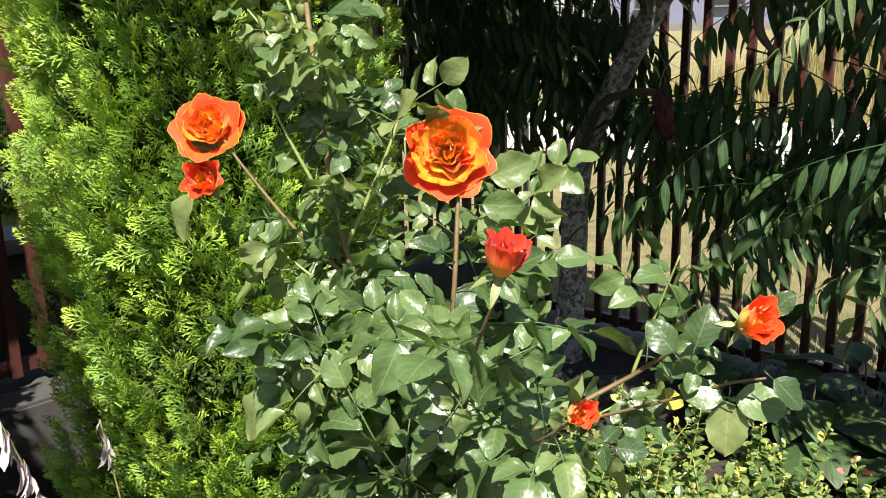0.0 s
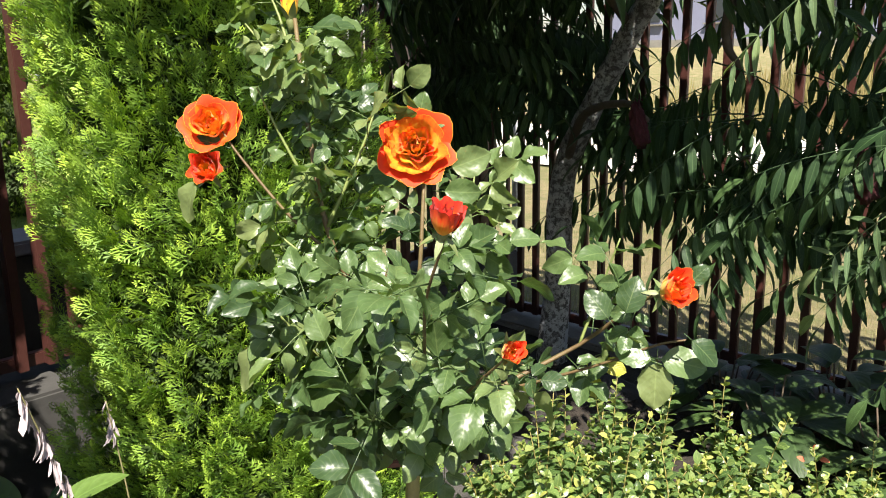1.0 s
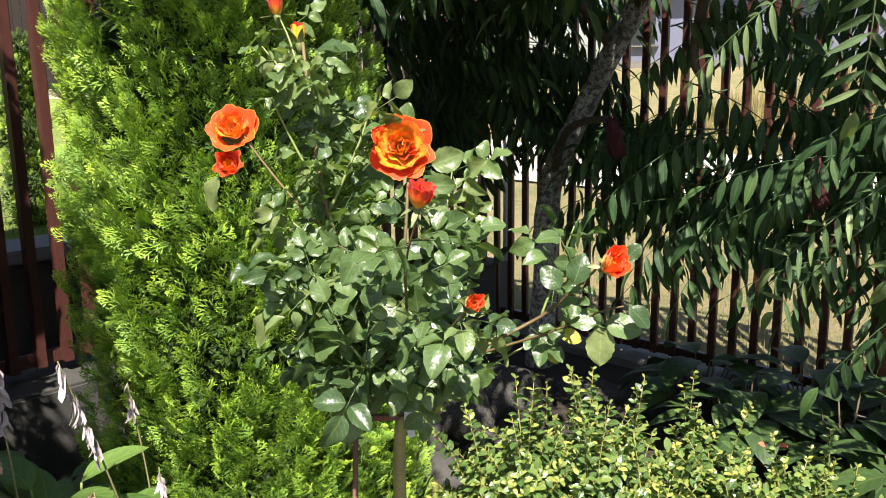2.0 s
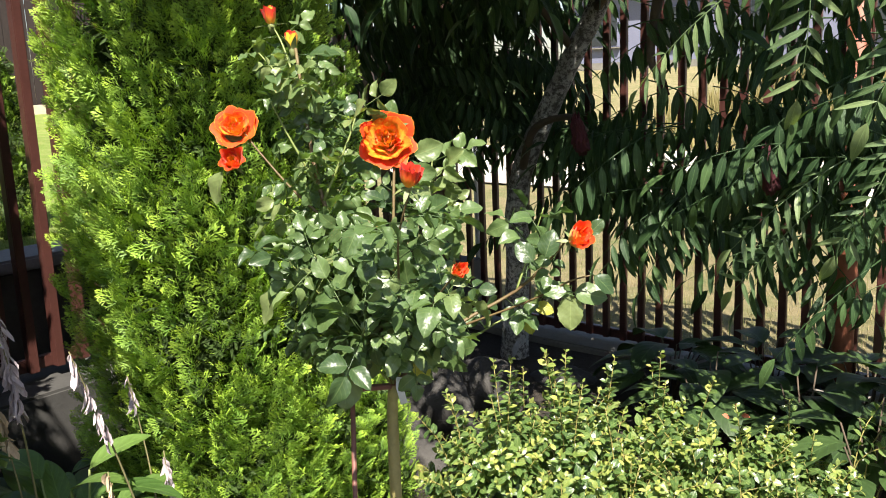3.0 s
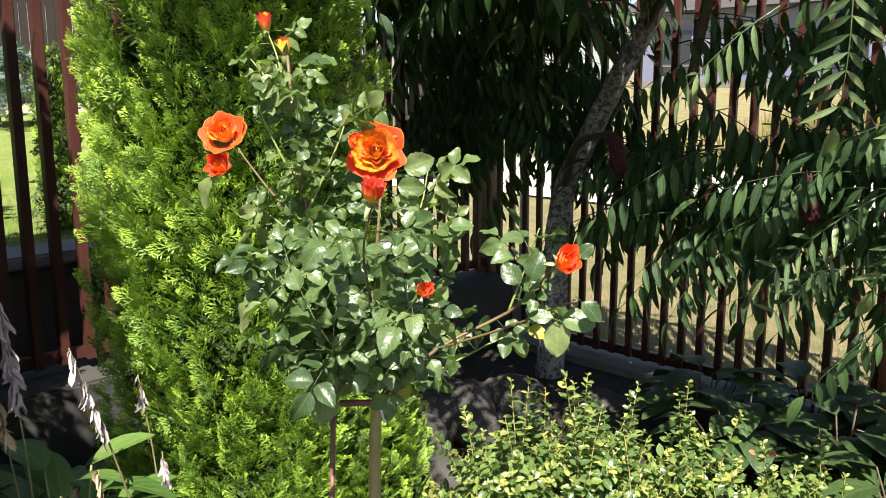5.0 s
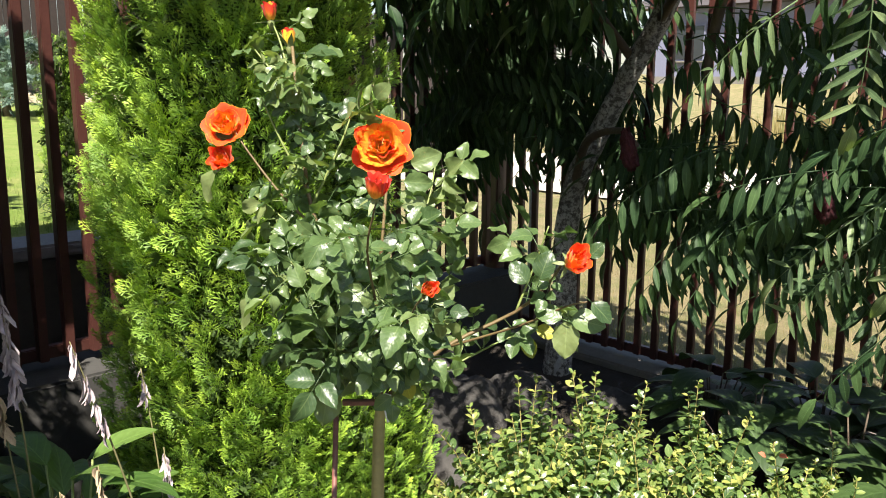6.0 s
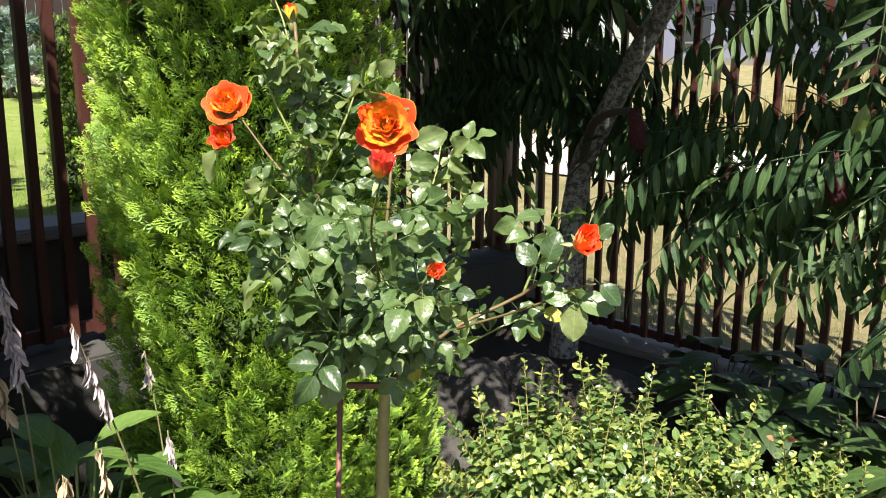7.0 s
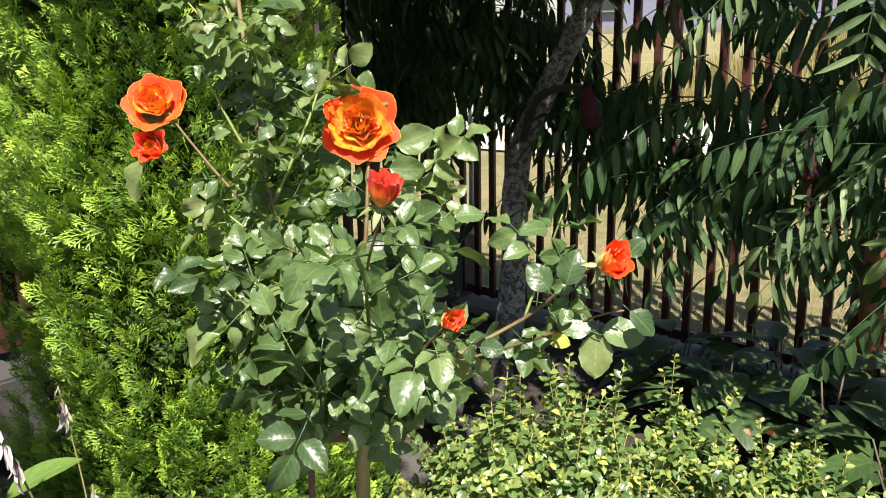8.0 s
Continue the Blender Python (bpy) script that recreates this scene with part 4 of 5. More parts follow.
def petal_mesh(length, reach, a0, a1, a2, half, ruffle, seed, mats, thick=0.0006):
    """A petal: its profile leans from a0 at the base over a1 to a2 (degrees off the axis) at the rim, wrapped round the axis by half degrees each way."""
    r = random.Random(seed)
    rows, cols = 13, 12
    prof = []
    rr, h = reach, 0.0
    for i in range(rows + 1):
        t = i / rows
        prof.append((rr, h))
        a = a0 + (a1 - a0) * min(1, t / 0.6) if t < 0.6 else a1 + (a2 - a1) * ((t - 0.6) / 0.4) ** 1.6
        rr = max(0.0015, rr + math.sin(radians(a)) * length / rows)
        h += math.cos(radians(a)) * length / rows
    ph1, ph2 = r.uniform(0, 6), r.uniform(0, 6)
    grid = []
    for i in range(rows + 1):
        t = i / rows
        for j in range(cols + 1):
            s = j / cols * 2 - 1
            tt = t * (1 - 0.32 * abs(s) ** 1.8)
            k = min(rows - 1, int(tt * rows))
            f = tt * rows - k
            rad = prof[k][0] * (1 - f) + prof[k + 1][0] * f
            hh = prof[k][1] * (1 - f) + prof[k + 1][1] * f
            phi = radians(half) * s * min(1.0, 0.34 + 1.3 * t)
            wob = ruffle * t * t * (math.sin(2.7 * s + ph1) + 0.8 * math.sin(6.8 * s + ph2))
            rad2 = max(0.001, rad + wob * 0.7 + 0.0016 * t ** 3 * math.sin(9.5 * s + ph1))
            grid.append((rad2 * math.cos(phi), rad2 * math.sin(phi), hh + wob * 0.6, j / cols, t))
    g = np.array(grid)
    n = cols + 1
    inner = g[:, :3].copy()
    outer = inner.copy()
    rxy = np.linalg.norm(outer[:, :2], axis=1, keepdims=True)
    outer[:, :2] *= (rxy + thick) / rxy
    outer[:, 2] -= thick * 0.7
    fs, slots = [], []
    off = len(inner)
    for i in range(rows):
        for j in range(cols):
            a = i * n + j
            fs.append((a, a + n, a + n + 1, a + 1)), slots.append(0)
            fs.append((off + a, off + a + 1, off + a + n + 1, off + a + n)), slots.append(1)
    uv = np.concatenate([g[:, 3:5], g[:, 3:5]])
    return mesh_of("petal", np.concatenate([inner, outer]), fs, mats, uv, slots)


def calyx_mesh(r, sepals=5, ln=0.022, droop=70):
    """Hip and sepals below a bloom, the axis along +z."""
    groups = [tris(*tube([(0, 0, -0.016), (0, 0, -0.010), (0, 0, -0.003), (0, 0, 0.003)], [0.0025, r * 0.55, r * 0.75, r * 0.5], 10))]
    for k in range(sepals):
        v, t, u = blade(ln, ln * 0.3, 5, 0.3, 0.2, 0.3, 0, 1.0)
        m = Matrix.Rotation(k * 2 * math.pi / sepals, 4, "Z") @ Matrix.Translation((0, r * 0.5, -0.004)) @ Matrix.Rotation(radians(90 - droop), 4, "X")
        groups.append(((np.concatenate([v, np.ones((len(v), 1))], 1) @ np.array(m).T)[:, :3], t, u))
    v, t, u = joined(groups)
    return mesh_of("calyx", v, t, SEPAL, u)


def bloom(name, at, axis, size, rings, label, seed, sepals=5, ln=0.022, droop=70, hip=0.008):
    """rings: petals, length, reach, a0, a1, a2, half, ruffle, materials."""
    r = random.Random(seed)
    z = Vector(axis).normalized()
    q = z.to_track_quat("Z", "Y").to_matrix().to_4x4()
    b = part(name, calyx_mesh(hip, sepals, ln, droop), rose, label, Matrix.Translation(rose_place(at)) @ q @ Matrix.Diagonal((size, size, size, 1)))
    for k, (count, L, reach, a0, a1, a2, half, ruf, mats) in enumerate(rings):
        meshes = [petal_mesh(L * r.uniform(0.93, 1.07), reach, a0, a1 + r.uniform(-5, 5), a2 + r.uniform(-9, 9), half, ruf, seed * 50 + k * 5 + i, mats) for i in range(3)]
        start = r.uniform(0, 360)
        for i in range(count):
            part("petal", meshes[i % 3], b, m=pose(0, 0, r.uniform(-0.0015, 0.0015), r.uniform(-5, 5), r.uniform(-5, 5), start + 360 * i / count + r.uniform(-13, 13)))
    return b


BOTH = (PETAL_IN, PETAL_OUT)
RED = (PETAL_RED, PETAL_RED)
FLUSH = (PETAL_YELLOW, PETAL_OUT)
HEART = (PETAL_HEART, PETAL_OUT)
OPEN = [(3, 0.024, 0.0015, 18, -6, -22, 115, 0.0015, HEART), (3, 0.028, 0.002, 28, -2, -14, 95, 0.003, FLUSH), (4, 0.031, 0.003, 40, 4, -4, 80, 0.004, HEART),
        (5, 0.034, 0.003, 52, 10, 14, 68, 0.0045, FLUSH), (5, 0.038, 0.004, 64, 20, 52, 62, 0.005, HEART), (6, 0.042, 0.004, 78, 34, 70, 62, 0.004, FLUSH), (7, 0.044, 0.004, 90, 52, 98, 60, 0.004, BOTH)]
SMALL_OPEN = [OPEN[0], OPEN[1], OPEN[2], OPEN[3], (6, 0.039, 0.004, 62, 16, 44, 70, 0.0035, FLUSH), (8, 0.045, 0.004, 82, 46, 92, 66, 0.004, BOTH)]
HALF = [(3, 0.030, 0.002, 25, -4, -14, 100, 0.0015, FLUSH), (4, 0.033, 0.003, 40, 0, 12, 80, 0.0025, BOTH), (5, 0.037, 0.003, 52, 6, 40, 64, 0.003, BOTH)]
TIGHT = [(3, 0.028, 0.002, 28, -8, -26, 105, 0.0006, RED), (4, 0.027, 0.003, 34, -3, -8, 80, 0.0012, (PETAL_RED, PETAL_OUT))]
bloom("bloom", (-0.224, 0.855, 1.394), (0.42, -0.84, 0.30), 1.0, OPEN, "fully open orange-red bloom with yellow petal backs", 1)
bloom("bloom", (-0.430, 0.745, 1.422), (0.34, -0.80, 0.50), 0.79, SMALL_OPEN, "open orange-red bloom", 15)
bloom("bloom", (-0.437, 0.740, 1.372), (0.42, -0.85, 0.42), 0.98, HALF, "half-open orange bloom", 3)
bloom("bloom", (-0.050, 0.565, 1.364), (0.30, -0.25, 0.85), 0.80, [(3, 0.030, 0.002, 25, -4, -14, 100, 0.001, RED), (4, 0.034, 0.003, 40, 0, 2, 80, 0.0015, RED), (5, 0.037, 0.003, 50, 4, 18, 62, 0.0025, (PETAL_RED, PETAL_IN))], "half-open red bloom", 4, 5, 0.026, 120)
bloom("bloom", (0.062, 0.908, 1.236), (0.62, -0.55, 0.45), 1.08, HALF, "half-open orange-red bloom", 5, 5, 0.02, 110)
bloom("bloom", (-0.022, 0.632, 1.243), (0.60, -0.45, 0.35), 0.62, HALF, "opening orange bud", 6, 5, 0.034, 40)
bloom("bud", (-0.352, 0.797, 1.545), (0.03, -0.10, 1.0), 1.0, TIGHT, "tight red bud", 7, 5, 0.030, 20)
bloom("bud", (-0.399, 0.813, 1.585), (0.0, -0.15, 1.0), 1.0, TIGHT + [(4, 0.028, 0.003, 40, 5, 20, 70, 0.002, RED)], "opening red bud", 8, 5, 0.026, 75)

# stake with its crosspiece and a plant label
stake = thing("plant_stake", "thin brown plant stake with a crosspiece at the rose stem", "stake", (-0.306, 0.785, 0))
part("rod", tube_mesh("rod", [(0, 0, -0.02), (0.001, 0.02, 0.5), (0.002, 0.05, 0.99)], 0.0045, STAKE, 8), stake)
bm = box_bm(0.072, 0.012, 0.009, 0.0015)
part("crosspiece", bm_mesh("crosspiece", bm, STAKE), stake, m=pose(0.022, 0.10, 0.966, 0, 3, 38))
tag = thing("plant_label", "folded white plastic plant label tied to the stem", "label", (-0.243, 0.892, 0.968))
part("strip", mesh_of("strip", [(-0.006, 0, 0.018), (0.008, 0, 0.018), (0.009, -0.003, 0.0), (-0.006, -0.003, 0.0), (0.016, -0.006, -0.024), (0.004, -0.006, -0.03),
                                (-0.006, 0.001, 0.018), (0.008, 0.001, 0.018), (0.009, -0.002, 0.0), (-0.006, -0.002, 0.0), (0.016, -0.005, -0.024), (0.004, -0.005, -0.03)],
                      [(0, 3, 2, 1), (3, 5, 4, 2), (6, 7, 8, 9), (9, 8, 10, 11), (0, 1, 7, 6), (4, 5, 11, 10)], TAG, smooth=False), tag)


# ---- low shrub with small leaves ----
def shrub():
    """Arching leafy shoots set with opposite pairs of oval leaves, in clumps of differing height, with thin leaders above them."""
    r = random.Random(31)
    t = thing("shrub", "low bushy shrub with small glossy yellow-green leaves", "shrub", (-0.05, 2.05, 0))
    leaf = blade(0.036, 0.0195, 4, 0.28, 0.18, 0.48, 0, 0.7)
    mats, tips, twigs = [], [], []
    # middle, top, radius, shoots, leaders
    clumps = ((-0.30, 2.12, 0.54, 0.13, 52, 3), (-0.19, 2.24, 0.50, 0.10, 34, 2), (-0.26, 2.00, 0.50, 0.14, 46, 2), (-0.42, 1.95, 0.54, 0.13, 50, 3), (-0.53, 1.88, 0.47, 0.10, 30, 1),
              (-0.05, 2.44, 0.475, 0.07, 26, 2), (0.05, 2.32, 0.45, 0.10, 36, 1), (0.335, 2.52, 0.375, 0.09, 30, 1), (0.24, 2.37, 0.40, 0.10, 36, 1),
              (0.04, 1.84, 0.36, 0.18, 60, 1), (-0.22, 1.76, 0.38, 0.17, 56, 1), (0.25, 1.98, 0.33, 0.16, 52, 1), (0.42, 2.16, 0.30, 0.12, 38, 1), (-0.08, 2.05, 0.42, 0.15, 50, 1), (-0.46, 1.66, 0.38, 0.13, 40, 1), (0.12, 2.14, 0.41, 0.12, 34, 1),
              (-0.50, 2.25, 0.47, 0.12, 36, 2), (-0.34, 2.42, 0.46, 0.12, 34, 2), (-0.62, 2.08, 0.42, 0.10, 30, 1), (0.44, 2.36, 0.33, 0.11, 34, 1))
    shoots = []
    for cx, cy, ct, cr, n, lead in clumps:
        for k in range(n + lead):
            a, q = r.uniform(0, 6.283), math.sqrt(r.random())
            top = ct * (1.0 - 0.30 * q ** 1.6) * r.uniform(0.62, 1.0)
            if k >= n:
                q *= 0.4
                top = ct * r.uniform(1.05, 1.20)
            shoots.append((cx, cy, cr, a, q, top, k >= n))
    shoots += [(0.58, 2.56, 0.12, 0.5, 1.0, 0.36, False), (0.55, 2.40, 0.13, 0.1, 1.0, 0.30, False), (0.52, 2.52, 0.10, 0.9, 1.0, 0.38, False), (0.50, 2.50, 0.14, 0.4, 1.0, 0.40, False), (0.46, 2.44, 0.12, 0.2, 1.0, 0.33, False), (-0.55, 1.93, 0.09, 3.5, 1.0, 0.475, False)]
    for k, (cx, cy, cr, a, q, top, lead) in enumerate(shoots):
        cx, cy = cx + 0.05, cy - 2.05
        base = Vector((cx + cr * q * 0.25 * math.cos(a) + r.uniform(-0.04, 0.04), cy + cr * q * 0.25 * math.sin(a) + r.uniform(-0.04, 0.04), 0.02))
        tip = Vector((cx + 1.6 * cr * q * math.cos(a) + r.uniform(-0.03, 0.03), cy + 1.6 * cr * q * math.sin(a) + r.uniform(-0.03, 0.03), top))
        bend = base.lerp(tip, 0.6) + Vector((-cr * 0.35 * q * math.cos(a), -cr * 0.35 * q * math.sin(a), 0.05 * q))
        pts = curve_points([base, bend, tip], 12)
        twigs.append(tris(*tube(pts[::2], [0.0030, 0.0028, 0.0025, 0.0022, 0.0019, 0.0016, 0.001], 4)))
        n = int(top * 0.72 / (0.028 if lead else 0.021))
        for i in range(n):
            s = 0.28 + 0.72 * (i + r.uniform(-0.2, 0.2)) / (n - 1)
            if s < 0.5 and r.random() < 0.35:
                continue
            f = min(11.999, max(0.0, s * 12))
            jj = int(f)
            p = pts[jj].lerp(pts[jj + 1], f - jj)
            d = (pts[jj + 1] - pts[jj]).normalized()
            x = d.orthogonal().normalized()
            turn = i * 1.57 + k + r.uniform(-0.3, 0.3)
            x = x * math.cos(turn) + d.cross(x) * math.sin(turn)
            young = s > 0.9
            for sg in (-1, 1):
                way = x * sg * (r.uniform(0.4, 0.7) if young else r.uniform(0.75, 1.1)) + d * r.uniform(0.15, 0.75) + Vector((0, 0, r.uniform(-0.25, 0.2)))
                size = r.uniform(0.65, 1.25) * (0.5 + 0.4 * (1 - s) / 0.1 if young else 1.0)
                face = d * 0.7 + Vector((r.uniform(-0.6, 0.6), r.uniform(-0.9, 0.2), r.uniform(0.2, 0.9)))
                (tips if young or r.random() < 0.04 else mats).append(np.array(frame_of(p, way, face, size)))
    vs, fs, us = joined(twigs)
    tagged(part("twig_growth", mesh_of("twig_growth", vs, fs, SHOOT, us), t), kind="stuff")
    vs, fs, us = scatter(*leaf, mats)
    tagged(part("foliage", mesh_of("foliage", vs, fs, PRIVET, us), t), kind="stuff")
    red = blade(0.034, 0.016, 4, 0.3, 0.2, 0.5, 0, 0.8)
    for p, d in (((0.195, 2.345, 0.435), (0.3, -0.6, 0.6)), ((0.215, 2.335, 0.415), (0.6, -0.5, 0.2)), ((0.18, 2.34, 0.40), (-0.4, -0.6, 0.5))):
        part("red_leaf", mesh_of("red_leaf", *red[:2], PETAL_FADED, red[2]), t, "withered red leaf", frame_of(Vector(p) - t.location, d, (0.1, -0.7, 0.7)))
    vs, fs, us = scatter(*leaf, tips)
    tagged(part("young_foliage", mesh_of("young_foliage", vs, fs, PRIVET_TIP, us), t, "pale yellow-green young leaves"), kind="stuff")


shrub()


# ---- sumac tree ----
def sumac_leaf(seed, pairs=8, hang=(-78, -58), slim=(0.20, 0.26), mat=None):
    """A pinnate leaf along +y: arching rib with drooping lance leaflets."""
    r = random.Random(seed)
    groups = []
    ln = 0.046 * pairs + 0.06
    rib = [(0.02 * math.sin(s * 2 + seed), s * ln, -0.32 * ln * s * s) for s in np.linspace(0, 1, 7)]
    groups.append(tris(*tube(rib, [0.0026, 0.0024, 0.002, 0.0018, 0.0015, 0.0012, 0.0008], 5)))
    for k in range(pairs):
        s = 0.2 + 0.78 * k / pairs
        i = min(5, int(s * 6))
        p = Vector(rib[i]).lerp(Vector(rib[i + 1]), s * 6 - i)
        for sg in (-1, 1):
            L = 0.118 * (1 - 0.35 * abs(s - 0.5)) * r.uniform(0.88, 1.12)
            v, t, u = blade(L, L * r.uniform(*slim), 5, r.uniform(0.15, 0.4), r.uniform(0.05, 0.25), 0.38, 0.05, 0.85, r.uniform(-0.15, 0.15), r)
            a = sg * radians(r.uniform(54, 64))
            m = Matrix.Translation(p) @ Matrix.Rotation(-a, 4, "Z") @ Matrix.Rotation(radians(r.uniform(*hang)), 4, "X")
            groups.append(((np.concatenate([v, np.ones((len(v), 1))], 1) @ np.array(m).T)[:, :3], t, u))
    v, t, u = blade(0.13, 0.038, 7, 0.4, 0.3, 0.35, 0.06, 0.9, 0, r)
    m = Matrix.Translation(rib[-1]) @ Matrix.Rotation(radians(-35), 4, "X")
    groups.append(((np.concatenate([v, np.ones((len(v), 1))], 1) @ np.array(m).T)[:, :3], t, u))
    v, t, u = joined(groups)
    return mesh_of("leaf", v, t, mat or SUMAC, u)


FRONDS = (
    ((0.37, 1.95, 1.82), (0.0, -0.12, -1.0), (0.3, -0.9, 0.3), 0.95),
    ((0.52, 1.93, 1.78), (0.30, -0.25, -0.75), (0.1, -0.8, 0.5), 0.95),
    ((0.66, 2.05, 1.74), (-0.3, -0.3, -0.6), (0.1, -0.7, 0.6), 0.95),
    ((0.21, 1.96, 1.69), (-0.78, -0.1, -0.45), (0.2, -0.5, 0.9), 0.80),
    ((0.48, 2.30, 1.22), (-0.80, -0.2, -0.40), (0.3, -0.5, 0.9), 0.90),
    ((0.62, 2.25, 1.36), (-0.30, -0.3, -0.75), (0.3, -0.7, 0.6), 0.95),
    ((0.42, 2.42, 1.08), (-0.70, -0.2, -0.55), (0.3, -0.6, 0.8), 0.85),
)


def sumac():
    r = random.Random(44)
    t = thing("sumac_tree", "staghorn sumac with a leaning grey trunk and dark drooping pinnate leaves", "tree", (-0.98, 3.63, 0))
    o = t.location
    trunk = [(-0.985, 3.63, -0.05), (-0.965, 3.625, 0.25), (-0.945, 3.615, 0.6), (-0.95, 3.617, 0.8), (-0.91, 3.605, 1.03), (-0.83, 3.58, 1.2), (-0.72, 3.545, 1.4), (-0.62, 3.51, 1.58), (-0.52, 3.48, 1.75), (-0.40, 3.42, 2.0), (-0.3, 3.35, 2.25)]
    pts = [Vector(p) - o for p in curve_points(trunk, 30)]
    part("trunk", tube_mesh("trunk", pts, [0.062 - 0.022 * i / 30 + 0.02 * max(0, 1 - i / 4) for i in range(31)], BARK, 16, 0.16, 5), t)
    part("limewash", tube_mesh("limewash", [pts[0] + Vector((0, 0, 0.06)), pts[1], pts[2], pts[3]], [0.078, 0.073, 0.069, 0.064], LIME, 16, 0.06, 6), t, "limewashed foot of the trunk")
    limbs = [
        [(-0.52, 3.48, 1.75), (-0.3, 3.1, 1.9), (-0.1, 2.7, 1.85), (0.05, 2.5, 1.75)],
        [(-0.40, 3.42, 2.0), (0.1, 3.1, 2.15), (0.6, 2.7, 2.15), (0.95, 2.4, 2.0)],
        [(-0.62, 3.51, 1.58), (-0.8, 3.3, 1.85), (-1.05, 3.1, 2.0)],
        [(-0.91, 3.60, 1.03), (-0.75, 3.3, 1.25), (-0.5, 2.95, 1.32), (-0.38, 2.76, 1.28)],
        [(-0.3, 3.35, 2.25), (0.2, 3.3, 2.6), (0.6, 3.2, 2.7)],
        [(-0.3, 3.35, 2.25), (-0.5, 2.9, 2.6), (-0.7, 2.6, 2.7)],
        # two limbs out of view, added to carry the shading leaves
        [(0.1, 3.1, 2.15), (0.5, 2.2, 2.4), (0.7, 1.2, 2.35)],
        [(-0.5, 2.9, 2.6), (-0.75, 2.2, 2.62), (-0.88, 1.2, 2.62), (-0.88, 0.6, 2.58)],
        [(-0.1, 2.75, 1.87), (-0.15, 2.75, 1.55), (-0.1, 2.75, 1.44)],
    ]
    for l in limbs:
        pp = [Vector(p) - o for p in curve_points(l, 14)]
        part("limb", tube_mesh("limb", pp, [0.022 - 0.014 * i / 14 for i in range(15)], TWIG, 8, 0.1), t)
    meshes = [sumac_leaf(400 + k, 7 + k % 3) for k in range(7)]

    def put(p, way, face, sc=1.0):
        part("leaf", meshes[r.randrange(7)], t, m=frame_of(Vector(p) - o, way, face, sc))

    def bare(x, y, z):
        """Nothing hangs over the open side of the trunk."""
        k = min(trunk, key=lambda q: abs(q[2] - z - (q[1] - y) * -0.10))
        return y < k[1] + 0.05 and abs(x - k[0] - (k[1] - y) * 0.31) < 0.085

    # crown: leaves hang all round the limbs, thick in the middle and on the east side; the high unseen ones are added
    # for shade
    def hang(count, xs, ys, zs, sc=(0.9, 1.25), keep=None, forward=-1.0):
        for k in range(count):
            x, y, z = r.uniform(*xs), r.uniform(*ys), r.uniform(*zs)
            if y > 4.147 + (x + 1.54) * -0.325 - 0.08 or (keep is not None and r.random() > keep(x, y, z)):
                continue
            way = Vector((r.choice((-1, 1)) * r.uniform(0.6, 1), r.uniform(forward, 0.35) * 0.6, r.uniform(-0.55, 0.25)))
            rib = [Vector((x, y, z)) + way.normalized() * f - Vector((0, 0, 0.32 * f * f / 0.45)) for f in (0.0, 0.12, 0.24, 0.36, 0.48)]
            if z < 2.05 and any(bare(q.x, q.y, q.z - dz) for q in rib for dz in (0.0, 0.09)):
                continue
            put((x, y, z), way, (r.uniform(-0.6, 0.6), r.uniform(-0.6, 0.4), 1), r.uniform(*sc))

    def window(x, y, z):
        if z > 1.36 and -0.6 < x < 0.42:
            return 0.42
        if z < 1.1:
            return 0.6 if x > -0.6 else 0.15
        return 1.0

    hang(125, (-0.30, 0.62), (2.6, 3.3), (0.98, 1.8), keep=window)
    hang(50, (-0.75, -0.2), (3.45, 3.70), (0.95, 1.36), forward=-0.1)
    hang(190, (-1.42, -0.95), (3.3, 3.95), (1.25, 1.98), forward=-0.2)
    hang(26, (0.70, 1.6), (2.3, 2.9), (1.0, 1.5), (0.85, 1.1))
    hang(9, (0.50, 1.05), (2.0, 2.3), (1.25, 1.55), (0.7, 0.9))
    hang(16, (0.50, 1.0), (2.5, 2.85), (1.45, 1.80), (0.9, 1.1))
    # unseen leaves overhead, added to shade those hanging below
    hang(50, (0.15, 0.55), (2.05, 2.45), (2.1, 2.5), (1.0, 1.3))
    hang(24, (0.32, 0.95), (2.25, 2.65), (0.92, 1.35), (0.7, 0.95))
    # three high groups out of view, added to keep the middle in shade
    hang(45, (-0.85, 0.0), (1.8, 2.75), (2.12, 2.55), (1.0, 1.4))
    hang(60, (-0.40, 0.36), (2.0, 2.55), (2.1, 2.55), (1.0, 1.4))
    hang(55, (-0.9, 0.3), (2.3, 3.5), (1.95, 2.6), (1.0, 1.4))
    hang(10, (-0.62, -0.2), (2.8, 3.3), (1.70, 1.94))
    # unseen high leaves again, added to shade the corner and the arborvitae's top
    hang(220, (-1.5, -0.75), (2.2, 3.55), (2.05, 2.75), (1.0, 1.5))
    hang(60, (-0.80, -0.30), (0.95, 1.6), (2.28, 2.7), (1.0, 1.3))
    hang(60, (-0.7, 0.35), (2.0, 3.2), (2.3, 2.8), (1.0, 1.4))
    # young spread leaves at the edge of the crown, coloured pale to look sunlit
    spread = [sumac_leaf(430 + k, 8, (-46, -10), (0.14, 0.19), SUMAC_LIT) for k in range(2)]
    for p, way, face, sc in FRONDS:
        part("leaf", spread[len(t.children) % 2], t, "young leaf with slender leaflets, paled to look sunlit", frame_of(Vector(p) - o, way, face, sc))
